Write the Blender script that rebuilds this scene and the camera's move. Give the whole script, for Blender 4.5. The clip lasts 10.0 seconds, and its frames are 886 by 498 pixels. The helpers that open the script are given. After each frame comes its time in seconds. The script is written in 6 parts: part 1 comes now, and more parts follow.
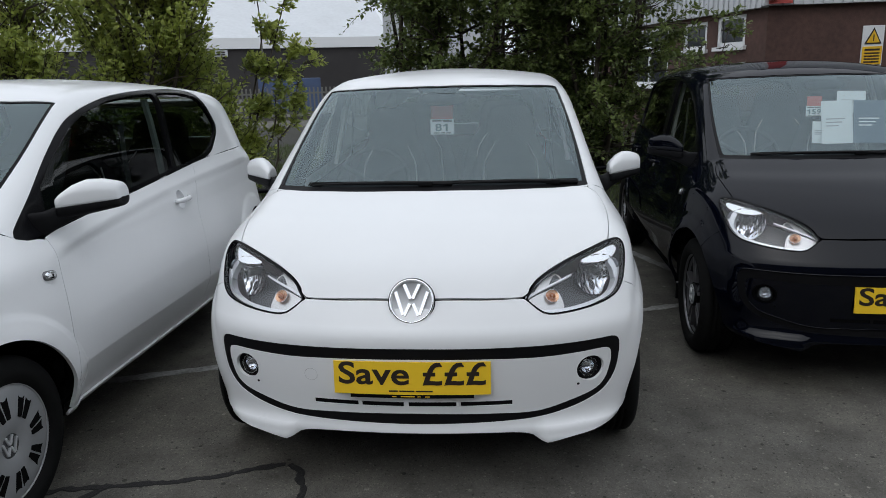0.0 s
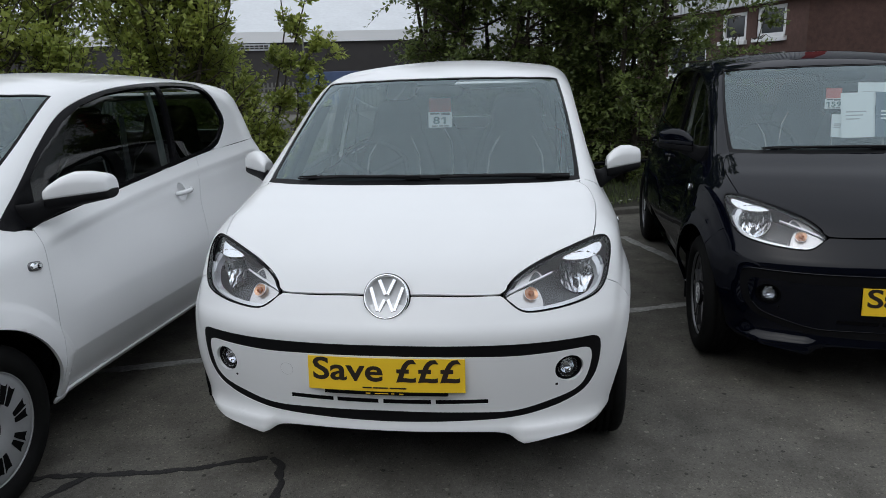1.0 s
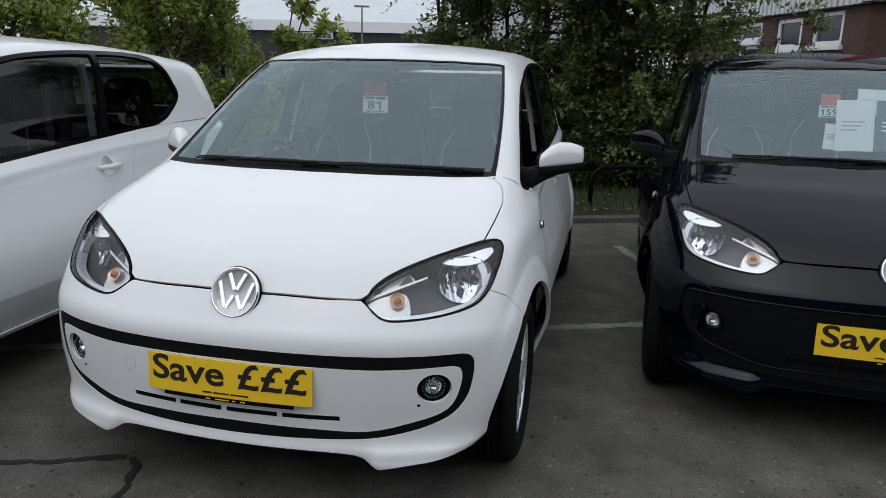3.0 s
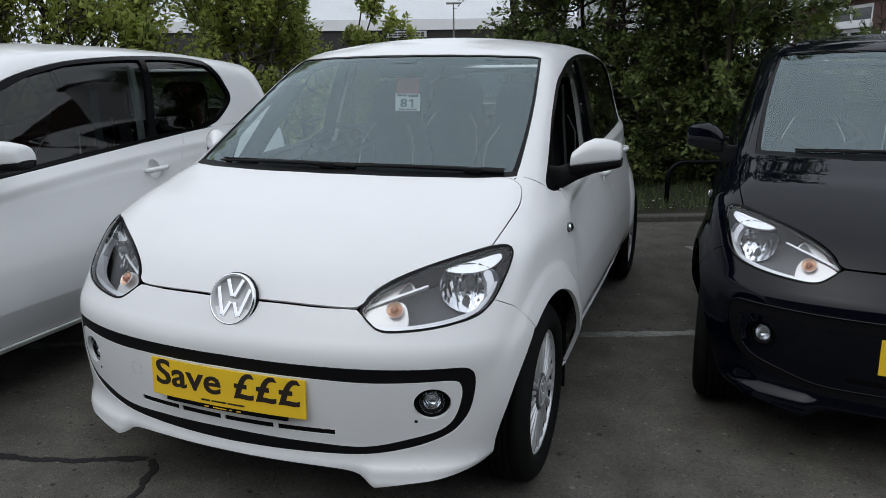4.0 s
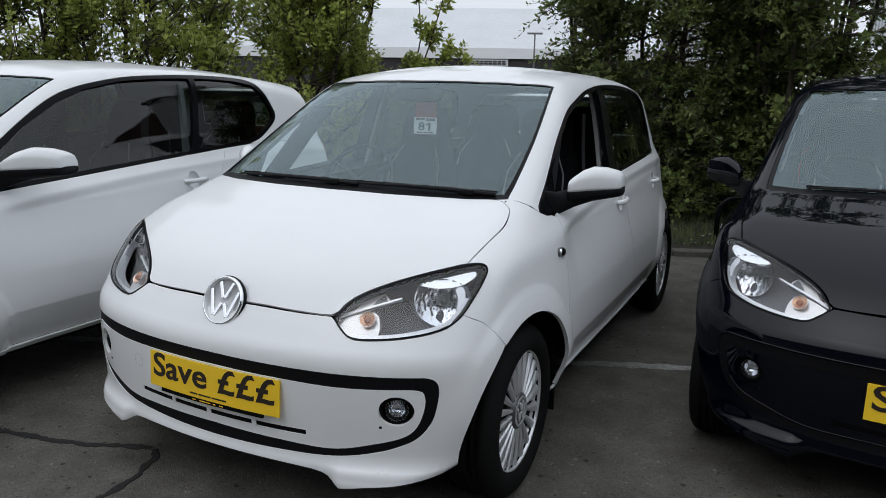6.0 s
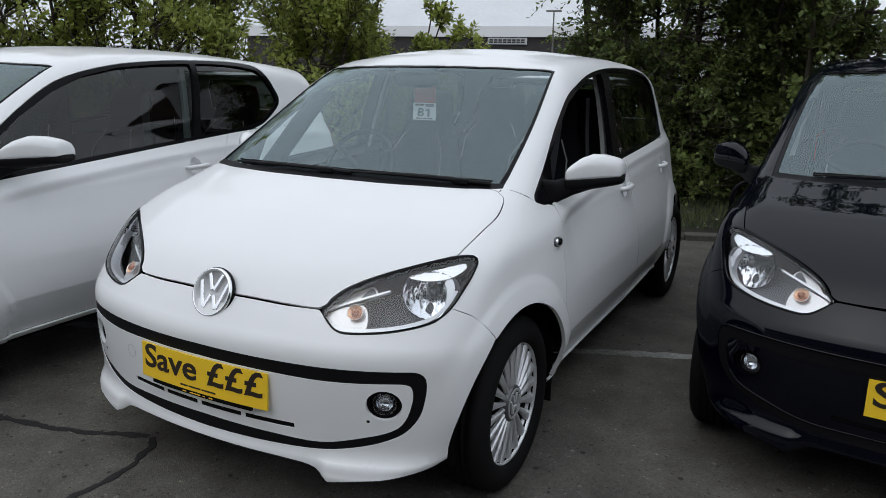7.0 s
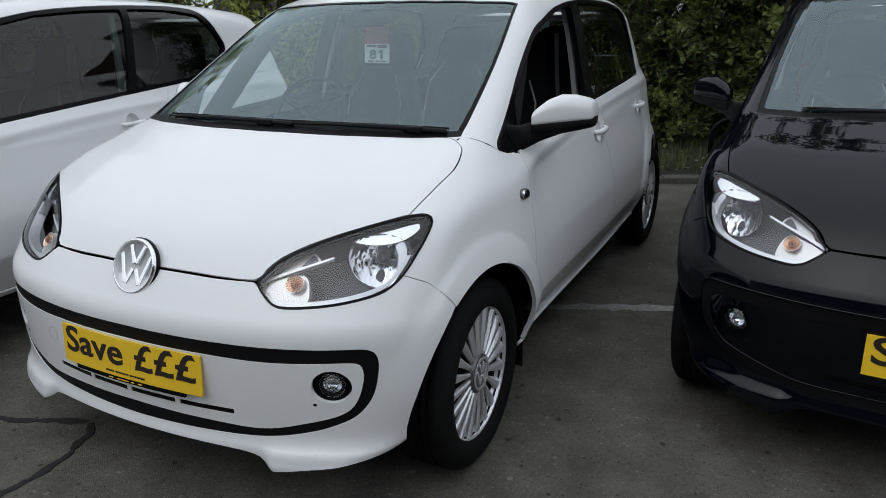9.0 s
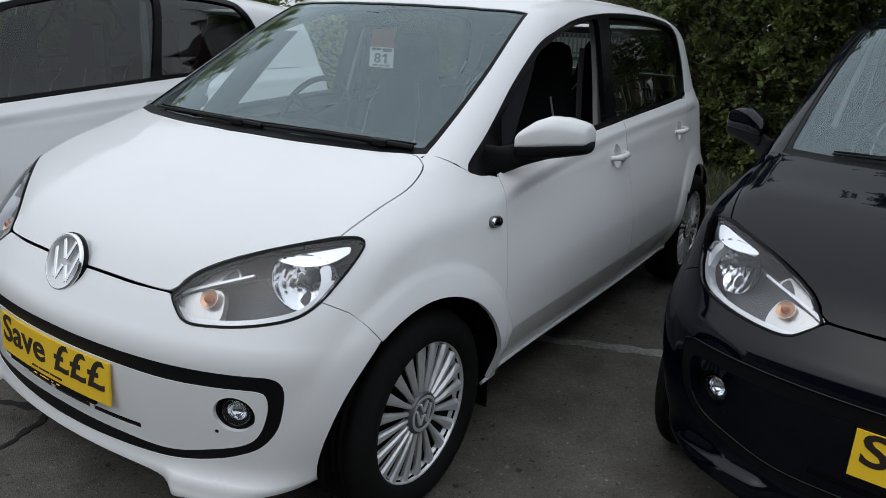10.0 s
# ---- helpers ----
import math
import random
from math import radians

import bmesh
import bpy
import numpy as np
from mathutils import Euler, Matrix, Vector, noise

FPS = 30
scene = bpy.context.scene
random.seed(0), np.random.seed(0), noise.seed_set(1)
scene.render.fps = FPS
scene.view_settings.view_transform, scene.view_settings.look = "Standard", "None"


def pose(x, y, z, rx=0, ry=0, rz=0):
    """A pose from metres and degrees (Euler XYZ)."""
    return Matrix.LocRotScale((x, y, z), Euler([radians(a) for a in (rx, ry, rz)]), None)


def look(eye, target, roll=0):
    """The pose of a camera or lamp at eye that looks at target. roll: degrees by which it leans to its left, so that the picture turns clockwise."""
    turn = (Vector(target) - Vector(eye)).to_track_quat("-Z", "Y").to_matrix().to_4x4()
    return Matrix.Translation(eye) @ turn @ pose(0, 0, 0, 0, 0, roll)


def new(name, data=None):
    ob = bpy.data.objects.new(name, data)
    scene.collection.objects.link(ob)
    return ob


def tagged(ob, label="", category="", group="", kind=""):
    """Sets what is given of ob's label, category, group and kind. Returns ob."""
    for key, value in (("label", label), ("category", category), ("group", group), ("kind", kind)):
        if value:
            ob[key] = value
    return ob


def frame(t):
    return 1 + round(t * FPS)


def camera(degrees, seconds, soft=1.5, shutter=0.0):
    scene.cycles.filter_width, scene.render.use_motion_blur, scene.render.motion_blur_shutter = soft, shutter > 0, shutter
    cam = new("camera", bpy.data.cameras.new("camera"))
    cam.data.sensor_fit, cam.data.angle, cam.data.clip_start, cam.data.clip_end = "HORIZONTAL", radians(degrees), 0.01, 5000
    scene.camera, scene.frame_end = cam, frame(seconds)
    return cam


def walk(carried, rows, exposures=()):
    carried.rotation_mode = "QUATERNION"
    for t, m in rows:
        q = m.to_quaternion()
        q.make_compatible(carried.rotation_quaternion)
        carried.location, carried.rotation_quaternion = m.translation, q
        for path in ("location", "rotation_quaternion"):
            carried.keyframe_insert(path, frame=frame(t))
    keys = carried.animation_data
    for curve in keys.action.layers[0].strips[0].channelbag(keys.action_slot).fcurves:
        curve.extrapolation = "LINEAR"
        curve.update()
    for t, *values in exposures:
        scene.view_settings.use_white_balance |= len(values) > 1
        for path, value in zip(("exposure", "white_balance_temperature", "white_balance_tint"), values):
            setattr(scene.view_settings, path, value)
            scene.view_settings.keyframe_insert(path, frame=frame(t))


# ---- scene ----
from mathutils.geometry import delaunay_2d_cdt

cam = camera(63.3, 10.0, 0.65)
EXPOSURE = 0.0
PATH = [
    (0, (0.316, -2.159, 1.401), (0.138, -0.222, 0.934), -1.6),
    (0.5, (0.407, -2.131, 1.393), (0.184, -0.197, 0.932), -0.9),
    (1, (0.522, -2.092, 1.392), (0.231, -0.173, 0.91), -1.8),
    (1.5, (0.616, -2.025, 1.383), (0.263, -0.119, 0.891), -1.7),
    (2, (0.695, -1.904, 1.362), (0.413, 0.031, 0.94), -0.3),
    (2.5, (0.834, -1.792, 1.338), (0.495, 0.127, 0.887), -2.1),
    (2.7, (0.918, -1.76, 1.335), (0.548, 0.146, 0.858), -0.8),
    (3.8, (1.227, -1.562, 1.304), (0.608, 0.276, 0.817), 0.5),
    (4, (1.251, -1.512, 1.324), (0.561, 0.297, 0.823), -0.7),
    (4.5, (1.375, -1.411, 1.325), (0.547, 0.355, 0.88), 1.7),
    (5, (1.491, -1.407, 1.326), (0.588, 0.321, 0.881), 2.3),
    (5.5, (1.527, -1.465, 1.335), (0.611, 0.267, 0.934), 0.3),
    (5.7, (1.53, -1.486, 1.316), (0.651, 0.261, 0.898), 0.9),
    (6.8, (1.598, -1.424, 1.328), (0.67, 0.286, 0.861), 1.0),
    (7, (1.601, -1.402, 1.343), (0.675, 0.303, 0.858), 0.6),
    (7.5, (1.637, -1.344, 1.335), (0.699, 0.346, 0.82), 1.2),
    (8, (1.651, -1.307, 1.326), (0.69, 0.356, 0.767), 1.0),
    (8.5, (1.615, -1.249, 1.309), (0.679, 0.421, 0.731), -0.8),
    (9, (1.558, -1.156, 1.307), (0.696, 0.538, 0.686), -1.1),
    (9.5, (1.643, -1.003, 1.314), (0.628, 0.619, 0.73), -1.1),
    (10, (1.777, -0.809, 1.321), (0.713, 0.768, 0.704), 2.3),
]

walk(cam, [(t, look(eye, target, roll)) for t, eye, target, roll in PATH], [(0.0, EXPOSURE)])

# ---------------------------------------------------------------- world and light
world = bpy.data.worlds.new("overcast_sky")
scene.world = world
world.use_nodes = True
wn, wl = world.node_tree.nodes, world.node_tree.links
sky = wn.new("ShaderNodeTexSky")
sky.sky_type = "NISHITA"
sky.sun_disc = False
sky.sun_elevation, sky.sun_rotation = radians(52), radians(200)
sky.air_density, sky.dust_density, sky.ozone_density = 1.0, 4.0, 1.0
grey = wn.new("ShaderNodeHueSaturation")
grey.inputs["Saturation"].default_value = 0.10
cloud = wn.new("ShaderNodeMix")
cloud.data_type = "RGBA"
cloud.inputs["Factor"].default_value = 0.75
cloud.inputs["B"].default_value = (8.25, 8.9, 9.85, 1)
wl.new(sky.outputs[0], grey.inputs["Color"])
wl.new(grey.outputs[0], cloud.inputs["A"])
# an overcast sky is brighter overhead than at the horizon
way, split, climb, shade = wn.new("ShaderNodeTexCoord"), wn.new("ShaderNodeSeparateXYZ"), wn.new("ShaderNodeMapRange"), wn.new("ShaderNodeMix")
shade.data_type, shade.blend_type = "RGBA", "MULTIPLY"
shade.inputs["Factor"].default_value = 1
climb.inputs["To Min"].default_value, climb.inputs["To Max"].default_value = 0.84, 1.22
wl.new(way.outputs["Generated"], split.inputs[0]), wl.new(split.outputs["Z"], climb.inputs["Value"])
wl.new(cloud.outputs["Result"], shade.inputs["A"]), wl.new(climb.outputs[0], shade.inputs["B"])
wl.new(shade.outputs["Result"], wn["Background"].inputs["Color"])
wn["Background"].inputs["Strength"].default_value = 0.121
sun = new("sun", bpy.data.lights.new("sun", "SUN"))
sun.data.energy, sun.data.angle, sun.data.color = 0.15, radians(100), (1, 0.98, 0.95)
sun.matrix_world = look((-1.5, -3.5, 12), (0, 0, 0))


# ---------------------------------------------------------------- materials
def material(name, colour, rough=0.5, metal=0.0, coat=0.0, vary=0.0, scale=30.0, bump=0.0, bump_scale=200.0, spec=0.5):
    m = bpy.data.materials.new(name)
    m.use_nodes = True
    n, l = m.node_tree.nodes, m.node_tree.links
    b = n["Principled BSDF"]
    b.inputs["Base Color"].default_value = (*colour, 1)
    b.inputs["Roughness"].default_value = rough
    b.inputs["Metallic"].default_value = metal
    b.inputs["Coat Weight"].default_value = coat
    b.inputs["Coat Roughness"].default_value = 0.03
    b.inputs["Specular IOR Level"].default_value = spec
    if vary or bump:
        geo = n.new("ShaderNodeTexCoord")
    if vary:
        fine, broad, add = n.new("ShaderNodeTexNoise"), n.new("ShaderNodeTexNoise"), n.new("ShaderNodeMath")
        fine.inputs["Scale"].default_value, broad.inputs["Scale"].default_value = scale, scale / 9
        fine.inputs["Detail"].default_value = broad.inputs["Detail"].default_value = 5
        ramp = n.new("ShaderNodeMapRange")
        ramp.inputs["From Min"].default_value, ramp.inputs["From Max"].default_value = 0.65, 1.35
        ramp.inputs["To Min"].default_value, ramp.inputs["To Max"].default_value = 1 - vary, 1 + vary
        mul = n.new("ShaderNodeMix")
        mul.data_type, mul.blend_type = "RGBA", "MULTIPLY"
        mul.inputs["Factor"].default_value = 1
        mul.inputs["A"].default_value = (*colour, 1)
        l.new(geo.outputs["Object"], fine.inputs["Vector"]), l.new(geo.outputs["Object"], broad.inputs["Vector"])
        l.new(fine.outputs["Fac"], add.inputs[0]), l.new(broad.outputs["Fac"], add.inputs[1])
        l.new(add.outputs[0], ramp.inputs["Value"]), l.new(ramp.outputs[0], mul.inputs["B"])
        l.new(mul.outputs["Result"], b.inputs["Base Color"])
    if bump:
        tex, bm_ = n.new("ShaderNodeTexNoise"), n.new("ShaderNodeBump")
        tex.inputs["Scale"].default_value, tex.inputs["Detail"].default_value = bump_scale, 4
        bm_.inputs["Strength"].default_value, bm_.inputs["Distance"].default_value = bump, 0.01
        l.new(geo.outputs["Object"], tex.inputs["Vector"]), l.new(tex.outputs["Fac"], bm_.inputs["Height"])
        l.new(bm_.outputs["Normal"], b.inputs["Normal"])
    return m


def glass(name, tint, head_on=0.06, dust_haze=0.0, gloss_tint=(1, 1, 1)):
    """Thin glass: clear, with a mirror part that grows towards grazing angles, and a film of dust and painted haze."""
    m = bpy.data.materials.new(name)
    m.use_nodes = True
    n, l = m.node_tree.nodes, m.node_tree.links
    n.remove(n["Principled BSDF"])
    clear, gloss, mix, facing = n.new("ShaderNodeBsdfTransparent"), n.new("ShaderNodeBsdfGlossy"), n.new("ShaderNodeMixShader"), n.new("ShaderNodeLayerWeight")
    clear.inputs["Color"].default_value = (*tint, 1)
    gloss.inputs["Roughness"].default_value = 0.0
    gloss.inputs["Color"].default_value = (*gloss_tint, 1)
    fifth, span = n.new("ShaderNodeMath"), n.new("ShaderNodeMath")
    fifth.operation, span.operation = "POWER", "MULTIPLY_ADD"
    fifth.inputs[1].default_value = 5
    span.inputs[1].default_value, span.inputs[2].default_value = 1 - head_on, head_on
    l.new(facing.outputs["Facing"], fifth.inputs[0]), l.new(fifth.outputs[0], span.inputs[0])
    l.new(span.outputs[0], mix.inputs[0]), l.new(clear.outputs[0], mix.inputs[1]), l.new(gloss.outputs[0], mix.inputs[2])
    last = mix.outputs[0]
    # besides dust, the bluish film paints a veil of reflected sky
    if dust_haze:
        film, blend, spots, rng, co = n.new("ShaderNodeBsdfDiffuse"), n.new("ShaderNodeMixShader"), n.new("ShaderNodeTexNoise"), n.new("ShaderNodeMapRange"), n.new("ShaderNodeTexCoord")
        film.inputs["Color"].default_value = (.62, .73, .77, 1)
        spots.inputs["Scale"].default_value, spots.inputs["Detail"].default_value = 6, 5
        rng.inputs["To Min"].default_value, rng.inputs["To Max"].default_value = dust_haze * .5, dust_haze * 1.5
        l.new(co.outputs["Object"], spots.inputs["Vector"]), l.new(spots.outputs["Fac"], rng.inputs["Value"])
        l.new(rng.outputs[0], blend.inputs[0]), l.new(last, blend.inputs[1]), l.new(film.outputs[0], blend.inputs[2])
        last = blend.outputs[0]
    l.new(last, n["Material Output"].inputs["Surface"])
    return m


WHITE = material("white_paint", (0.80, 0.81, 0.82), 0.5, coat=0.75, vary=0.02, scale=3, spec=0.1)
BLACK_PAINT = material("black_paint", (0.0015, 0.0021, 0.0055), 0.5, coat=0.60, vary=0.15, scale=4, spec=0.0)
PLASTIC = material("black_plastic", (0.005, 0.005, 0.006), 0.5, spec=0.15, vary=0.2, scale=60, bump=0.05, bump_scale=900)
GLOSS_BLACK = material("gloss_black", (0.004, 0.004, 0.005), 0.2, spec=0.10)
RUBBER = material("tyre_rubber", (0.006, 0.006, 0.006), 0.8, spec=0.15, vary=0.25, scale=40, bump=0.1, bump_scale=300)
# near-black for hollows, with their shade put into the colour
VOID = material("hollow_black", (0.003, 0.003, 0.003), 0.9, spec=0.1)
SILVER = material("silver_alloy", (0.72, 0.73, 0.75), 0.34, metal=0.6, vary=0.05, scale=30)
DARK_ALLOY = material("dark_alloy", (0.17, 0.17, 0.18), 0.3, metal=0.7)
COVER_SILVER = material("silver_plastic", (0.40, 0.41, 0.42), 0.38, metal=0.4, vary=0.06, scale=30)
CHROME = material("chrome", (0.86, 0.87, 0.89), 0.08, metal=1.0)
REFLECTOR = material("headlamp_reflector", (0.80, 0.82, 0.86), 0.14, metal=1.0)
LAMP_BACK = material("headlamp_housing", (0.066, 0.070, 0.078), 0.4, vary=0.1)
AMBER = material("amber_bulb", (0.36, 0.12, 0.045), 0.2)
def faceted(m, scale, strength):
    """Presses the small flats of a lamp's mirror into a material."""
    n, l = m.node_tree.nodes, m.node_tree.links
    co, cells, stretch, relief = n.new("ShaderNodeTexCoord"), n.new("ShaderNodeTexVoronoi"), n.new("ShaderNodeMapping"), n.new("ShaderNodeBump")
    stretch.inputs["Scale"].default_value = (1.0, 1.0, .45)
    cells.inputs["Scale"].default_value = scale
    relief.inputs["Strength"].default_value, relief.inputs["Distance"].default_value = strength, .004
    l.new(co.outputs["Object"], stretch.inputs["Vector"]), l.new(stretch.outputs[0], cells.inputs["Vector"])
    l.new(cells.outputs["Distance"], relief.inputs["Height"]), l.new(relief.outputs["Normal"], n["Principled BSDF"].inputs["Normal"])


faceted(REFLECTOR, 75, .55)
PALE_LENS = material("pale_indicator_lens", (0.60, 0.59, 0.59), 0.30, metal=0.8)
faceted(PALE_LENS, 110, .16)
# the bulb's orange reflection is put into the dish colour
AMBER_REFLECTION = material("dish_with_amber_reflection", (0.86, 0.50, 0.30), 0.25, metal=0.6)
BADGE_SILVER = material("badge_silver", (0.66, 0.67, 0.69), 0.4, vary=0.05)
RED_LENS = material("red_lens", (0.35, 0.01, 0.01), 0.15, coat=1)
YELLOW = material("yellow_plate", (0.94, 0.61, 0.028), 0.35, vary=0.04, scale=20)
INK = material("black_ink", (0.02, 0.012, 0.008), 0.5)
PAPER = material("white_paper", (0.86, 0.87, 0.86), 0.6, vary=0.03)
TEAL_INK = material("dark_teal_ink", (0.03, 0.10, 0.10), 0.6)
RED_CARD = material("red_card", (0.55, 0.10, 0.07), 0.6)
BLUE_CARD = material("blue_grey_card", (0.09, 0.13, 0.18), 0.5)
CLOTH = material("dark_seat_cloth", (0.012, 0.0125, 0.014), 1.0, vary=0.1, scale=14, spec=0.0)
PIPING = material("white_piping", (0.24, 0.24, 0.24), 0.7)
DASH = material("dashboard_plastic", (0.022, 0.023, 0.025), 0.9, vary=0.1, scale=12, spec=0.05)
HEADLINER = material("grey_headliner", (0.10, 0.10, 0.10), 0.9, vary=0.05)
PALE_TRIM = material("pale_grey_trim", (0.42, 0.42, 0.41), 0.7)
BELT_GREY = material("belt_webbing", (0.05, 0.05, 0.055), 0.8)
# windscreen: bluish gloss tint and film colour carry the sky's veil
CLEAR = glass("clear_glass", (0.82, 0.89, 0.90), 0.132, 0.004, (0.80, 0.96, 1.0))
SIDE_CLEAR = glass("side_glass", (0.84, 0.89, 0.88), 0.05)
TINTED = glass("tinted_glass", (0.30, 0.34, 0.33), 0.055)
MID_TINT = glass("green_tinted_glass", (0.30, 0.36, 0.35), 0.050)
LENS = glass("lens_cover", (0.95, 0.96, 0.97), 0.05)


def asphalt(name, colour):
    m = bpy.data.materials.new(name)
    m.use_nodes = True
    n, l = m.node_tree.nodes, m.node_tree.links
    p = n["Principled BSDF"]
    p.inputs["Roughness"].default_value, p.inputs["Specular IOR Level"].default_value = 0.85, 0.3
    co = n.new("ShaderNodeTexCoord")
    stones, stains, patches, grit = n.new("ShaderNodeTexVoronoi"), n.new("ShaderNodeTexNoise"), n.new("ShaderNodeTexNoise"), n.new("ShaderNodeTexNoise")
    for t, sc, de in ((stains, 5.0, 6), (patches, 0.7, 4), (grit, 320, 3)):
        t.inputs["Scale"].default_value, t.inputs["Detail"].default_value = sc, de
        l.new(co.outputs["Object"], t.inputs["Vector"])
    stones.inputs["Scale"].default_value = 240
    l.new(co.outputs["Object"], stones.inputs["Vector"])
    bright = n.new("ShaderNodeValToRGB")
    e = bright.color_ramp.elements
    e[0].color, e[1].color = (.35, .35, .35, 1), (1.9, 1.85, 1.75, 1)
    for at_, k_ in ((.035, .86), (.50, 1.0), (.93, 1.06), (.98, 1.35)):
        e.new(at_).color = (k_, k_ * .995, k_ * .97, 1)
    sep = n.new("ShaderNodeSeparateColor")
    l.new(stones.outputs["Color"], sep.inputs[0]), l.new(sep.outputs[0], bright.inputs[0])
    last = bright.outputs[0]
    for t, lo, hi in ((stains, .70, 1.28), (patches, .82, 1.2), (grit, .86, 1.14)):
        r, mul = n.new("ShaderNodeMapRange"), n.new("ShaderNodeMix")
        r.inputs["From Min"].default_value, r.inputs["From Max"].default_value = .3, .7
        r.inputs["To Min"].default_value, r.inputs["To Max"].default_value = lo, hi
        mul.data_type, mul.blend_type = "RGBA", "MULTIPLY"
        mul.inputs["Factor"].default_value = 1
        l.new(t.outputs["Fac"], r.inputs["Value"]), l.new(last, mul.inputs["A"]), l.new(r.outputs[0], mul.inputs["B"])
        last = mul.outputs["Result"]
    chips, chip_sep, chip_rng, chip_mul = n.new("ShaderNodeTexVoronoi"), n.new("ShaderNodeSeparateColor"), n.new("ShaderNodeMapRange"), n.new("ShaderNodeMix")
    chips.inputs["Scale"].default_value = 105
    chip_mul.data_type, chip_mul.blend_type = "RGBA", "MULTIPLY"
    chip_mul.inputs["Factor"].default_value = 1
    chip_rng.inputs["To Min"].default_value, chip_rng.inputs["To Max"].default_value = .88, 1.12
    l.new(co.outputs["Object"], chips.inputs["Vector"]), l.new(chips.outputs["Color"], chip_sep.inputs[0]), l.new(chip_sep.outputs[1], chip_rng.inputs["Value"])
    l.new(last, chip_mul.inputs["A"]), l.new(chip_rng.outputs[0], chip_mul.inputs["B"])
    last = chip_mul.outputs["Result"]
    # sparse dark pits and pale stones
    for size, radius, dark, pale in ((11, .11, .35, .78), (30, .15, .22, .88)):
        spots, spot_sep = n.new("ShaderNodeTexVoronoi"), n.new("ShaderNodeSeparateColor")
        spots.voronoi_dimensions, spots.inputs["Scale"].default_value = "2D", size
        l.new(co.outputs["Object"], spots.inputs["Vector"]), l.new(spots.outputs["Color"], spot_sep.inputs[0])
        reach, hit = n.new("ShaderNodeMath"), n.new("ShaderNodeMath")
        reach.operation, hit.operation = "MULTIPLY", "LESS_THAN"
        reach.inputs[1].default_value = radius
        l.new(spot_sep.outputs[1], reach.inputs[0]), l.new(spots.outputs["Distance"], hit.inputs[0]), l.new(reach.outputs[0], hit.inputs[1])
        for level, edge, kind in ((.40, dark, "LESS_THAN"), (1.75, pale, "GREATER_THAN")):
            pick, both_, mul = n.new("ShaderNodeMath"), n.new("ShaderNodeMath"), n.new("ShaderNodeMix")
            pick.operation, both_.operation = kind, "MULTIPLY"
            pick.inputs[1].default_value = edge
            mul.data_type, mul.blend_type = "RGBA", "MULTIPLY"
            mul.inputs["B"].default_value = (level, level, level, 1)
            l.new(spot_sep.outputs[0], pick.inputs[0]), l.new(pick.outputs[0], both_.inputs[0]), l.new(hit.outputs[0], both_.inputs[1])
            l.new(both_.outputs[0], mul.inputs["Factor"]), l.new(last, mul.inputs["A"])
            last = mul.outputs["Result"]
    hue = n.new("ShaderNodeMix")
    hue.data_type = "RGBA"
    hue.inputs["A"].default_value, hue.inputs["B"].default_value = (*[c * k for c, k in zip(colour, (.96, .99, 1.06))], 1), (*[c * k for c, k in zip(colour, (1.06, 1.02, .90))], 1)
    l.new(patches.outputs["Fac"], hue.inputs["Factor"])
    tint = n.new("ShaderNodeMix")
    tint.data_type, tint.blend_type = "RGBA", "MULTIPLY"
    tint.inputs["Factor"].default_value = 1
    l.new(hue.outputs["Result"], tint.inputs["B"])
    l.new(last, tint.inputs["A"]), l.new(tint.outputs["Result"], p.inputs["Base Color"])
    bump = n.new("ShaderNodeBump")
    bump.inputs["Strength"].default_value, bump.inputs["Distance"].default_value = 0.5, 0.006
    l.new(stones.outputs["Distance"], bump.inputs["Height"]), l.new(bump.outputs["Normal"], p.inputs["Normal"])
    return m


ASPHALT = asphalt("asphalt", (0.107, 0.102, 0.093))
TAR = material("tar_sealed_crack", (0.011, 0.010, 0.010), 0.8, vary=0.3, scale=90, bump=0.5, bump_scale=200)
LINE_PAINT = material("worn_white_line", (0.23, 0.23, 0.22), 0.8, vary=0.55, scale=55, bump=0.3, bump_scale=300)
CONCRETE = material("kerb_concrete", (0.085, 0.080, 0.070), 0.9, vary=0.3, scale=30, bump=0.4, bump_scale=120)
SOIL = material("verge_soil", (0.020, 0.019, 0.012), 0.95, vary=0.5, scale=18, bump=0.8, bump_scale=50)
GRASS = material("grass_blades", (0.070, 0.095, 0.028), 0.7, vary=0.3, scale=6)
DARK_GLASS = material("smoked_fog_bowl", (0.012, 0.013, 0.015), 0.12, coat=0.5)
HUB_GREY = material("hub_grey", (0.13, 0.133, 0.138), 0.3, metal=0.6)
# alloy barrel colour darkened to hold the shade between the spokes
BARREL_SHADE = material("shaded_barrel", (0.018, 0.018, 0.02), 0.5, metal=0.3)
BARK = material("bark", (0.060, 0.048, 0.036), 0.9, vary=0.4, scale=30, bump=0.6, bump_scale=90)
BRICK = material("brown_brick", (0.085, 0.045, 0.036), 0.85, vary=0.3, scale=14, bump=0.4, bump_scale=80)
UPVC = material("white_window_frame", (0.75, 0.76, 0.77), 0.4)
CLADDING = material("white_cladding", (0.55, 0.57, 0.59), 0.5, vary=0.08, scale=3)
RED_TRIM = material("red_trim", (0.40, 0.06, 0.05), 0.5)
SHED_WALL = material("dark_shed_wall", (0.030, 0.027, 0.027), 0.7, vary=0.2, scale=1.2)
PALE_WALL = material("pale_wall", (0.42, 0.44, 0.45), 0.7, vary=0.08, scale=1)
FENCE = material("galvanised_fence", (0.14, 0.14, 0.125), 0.6)
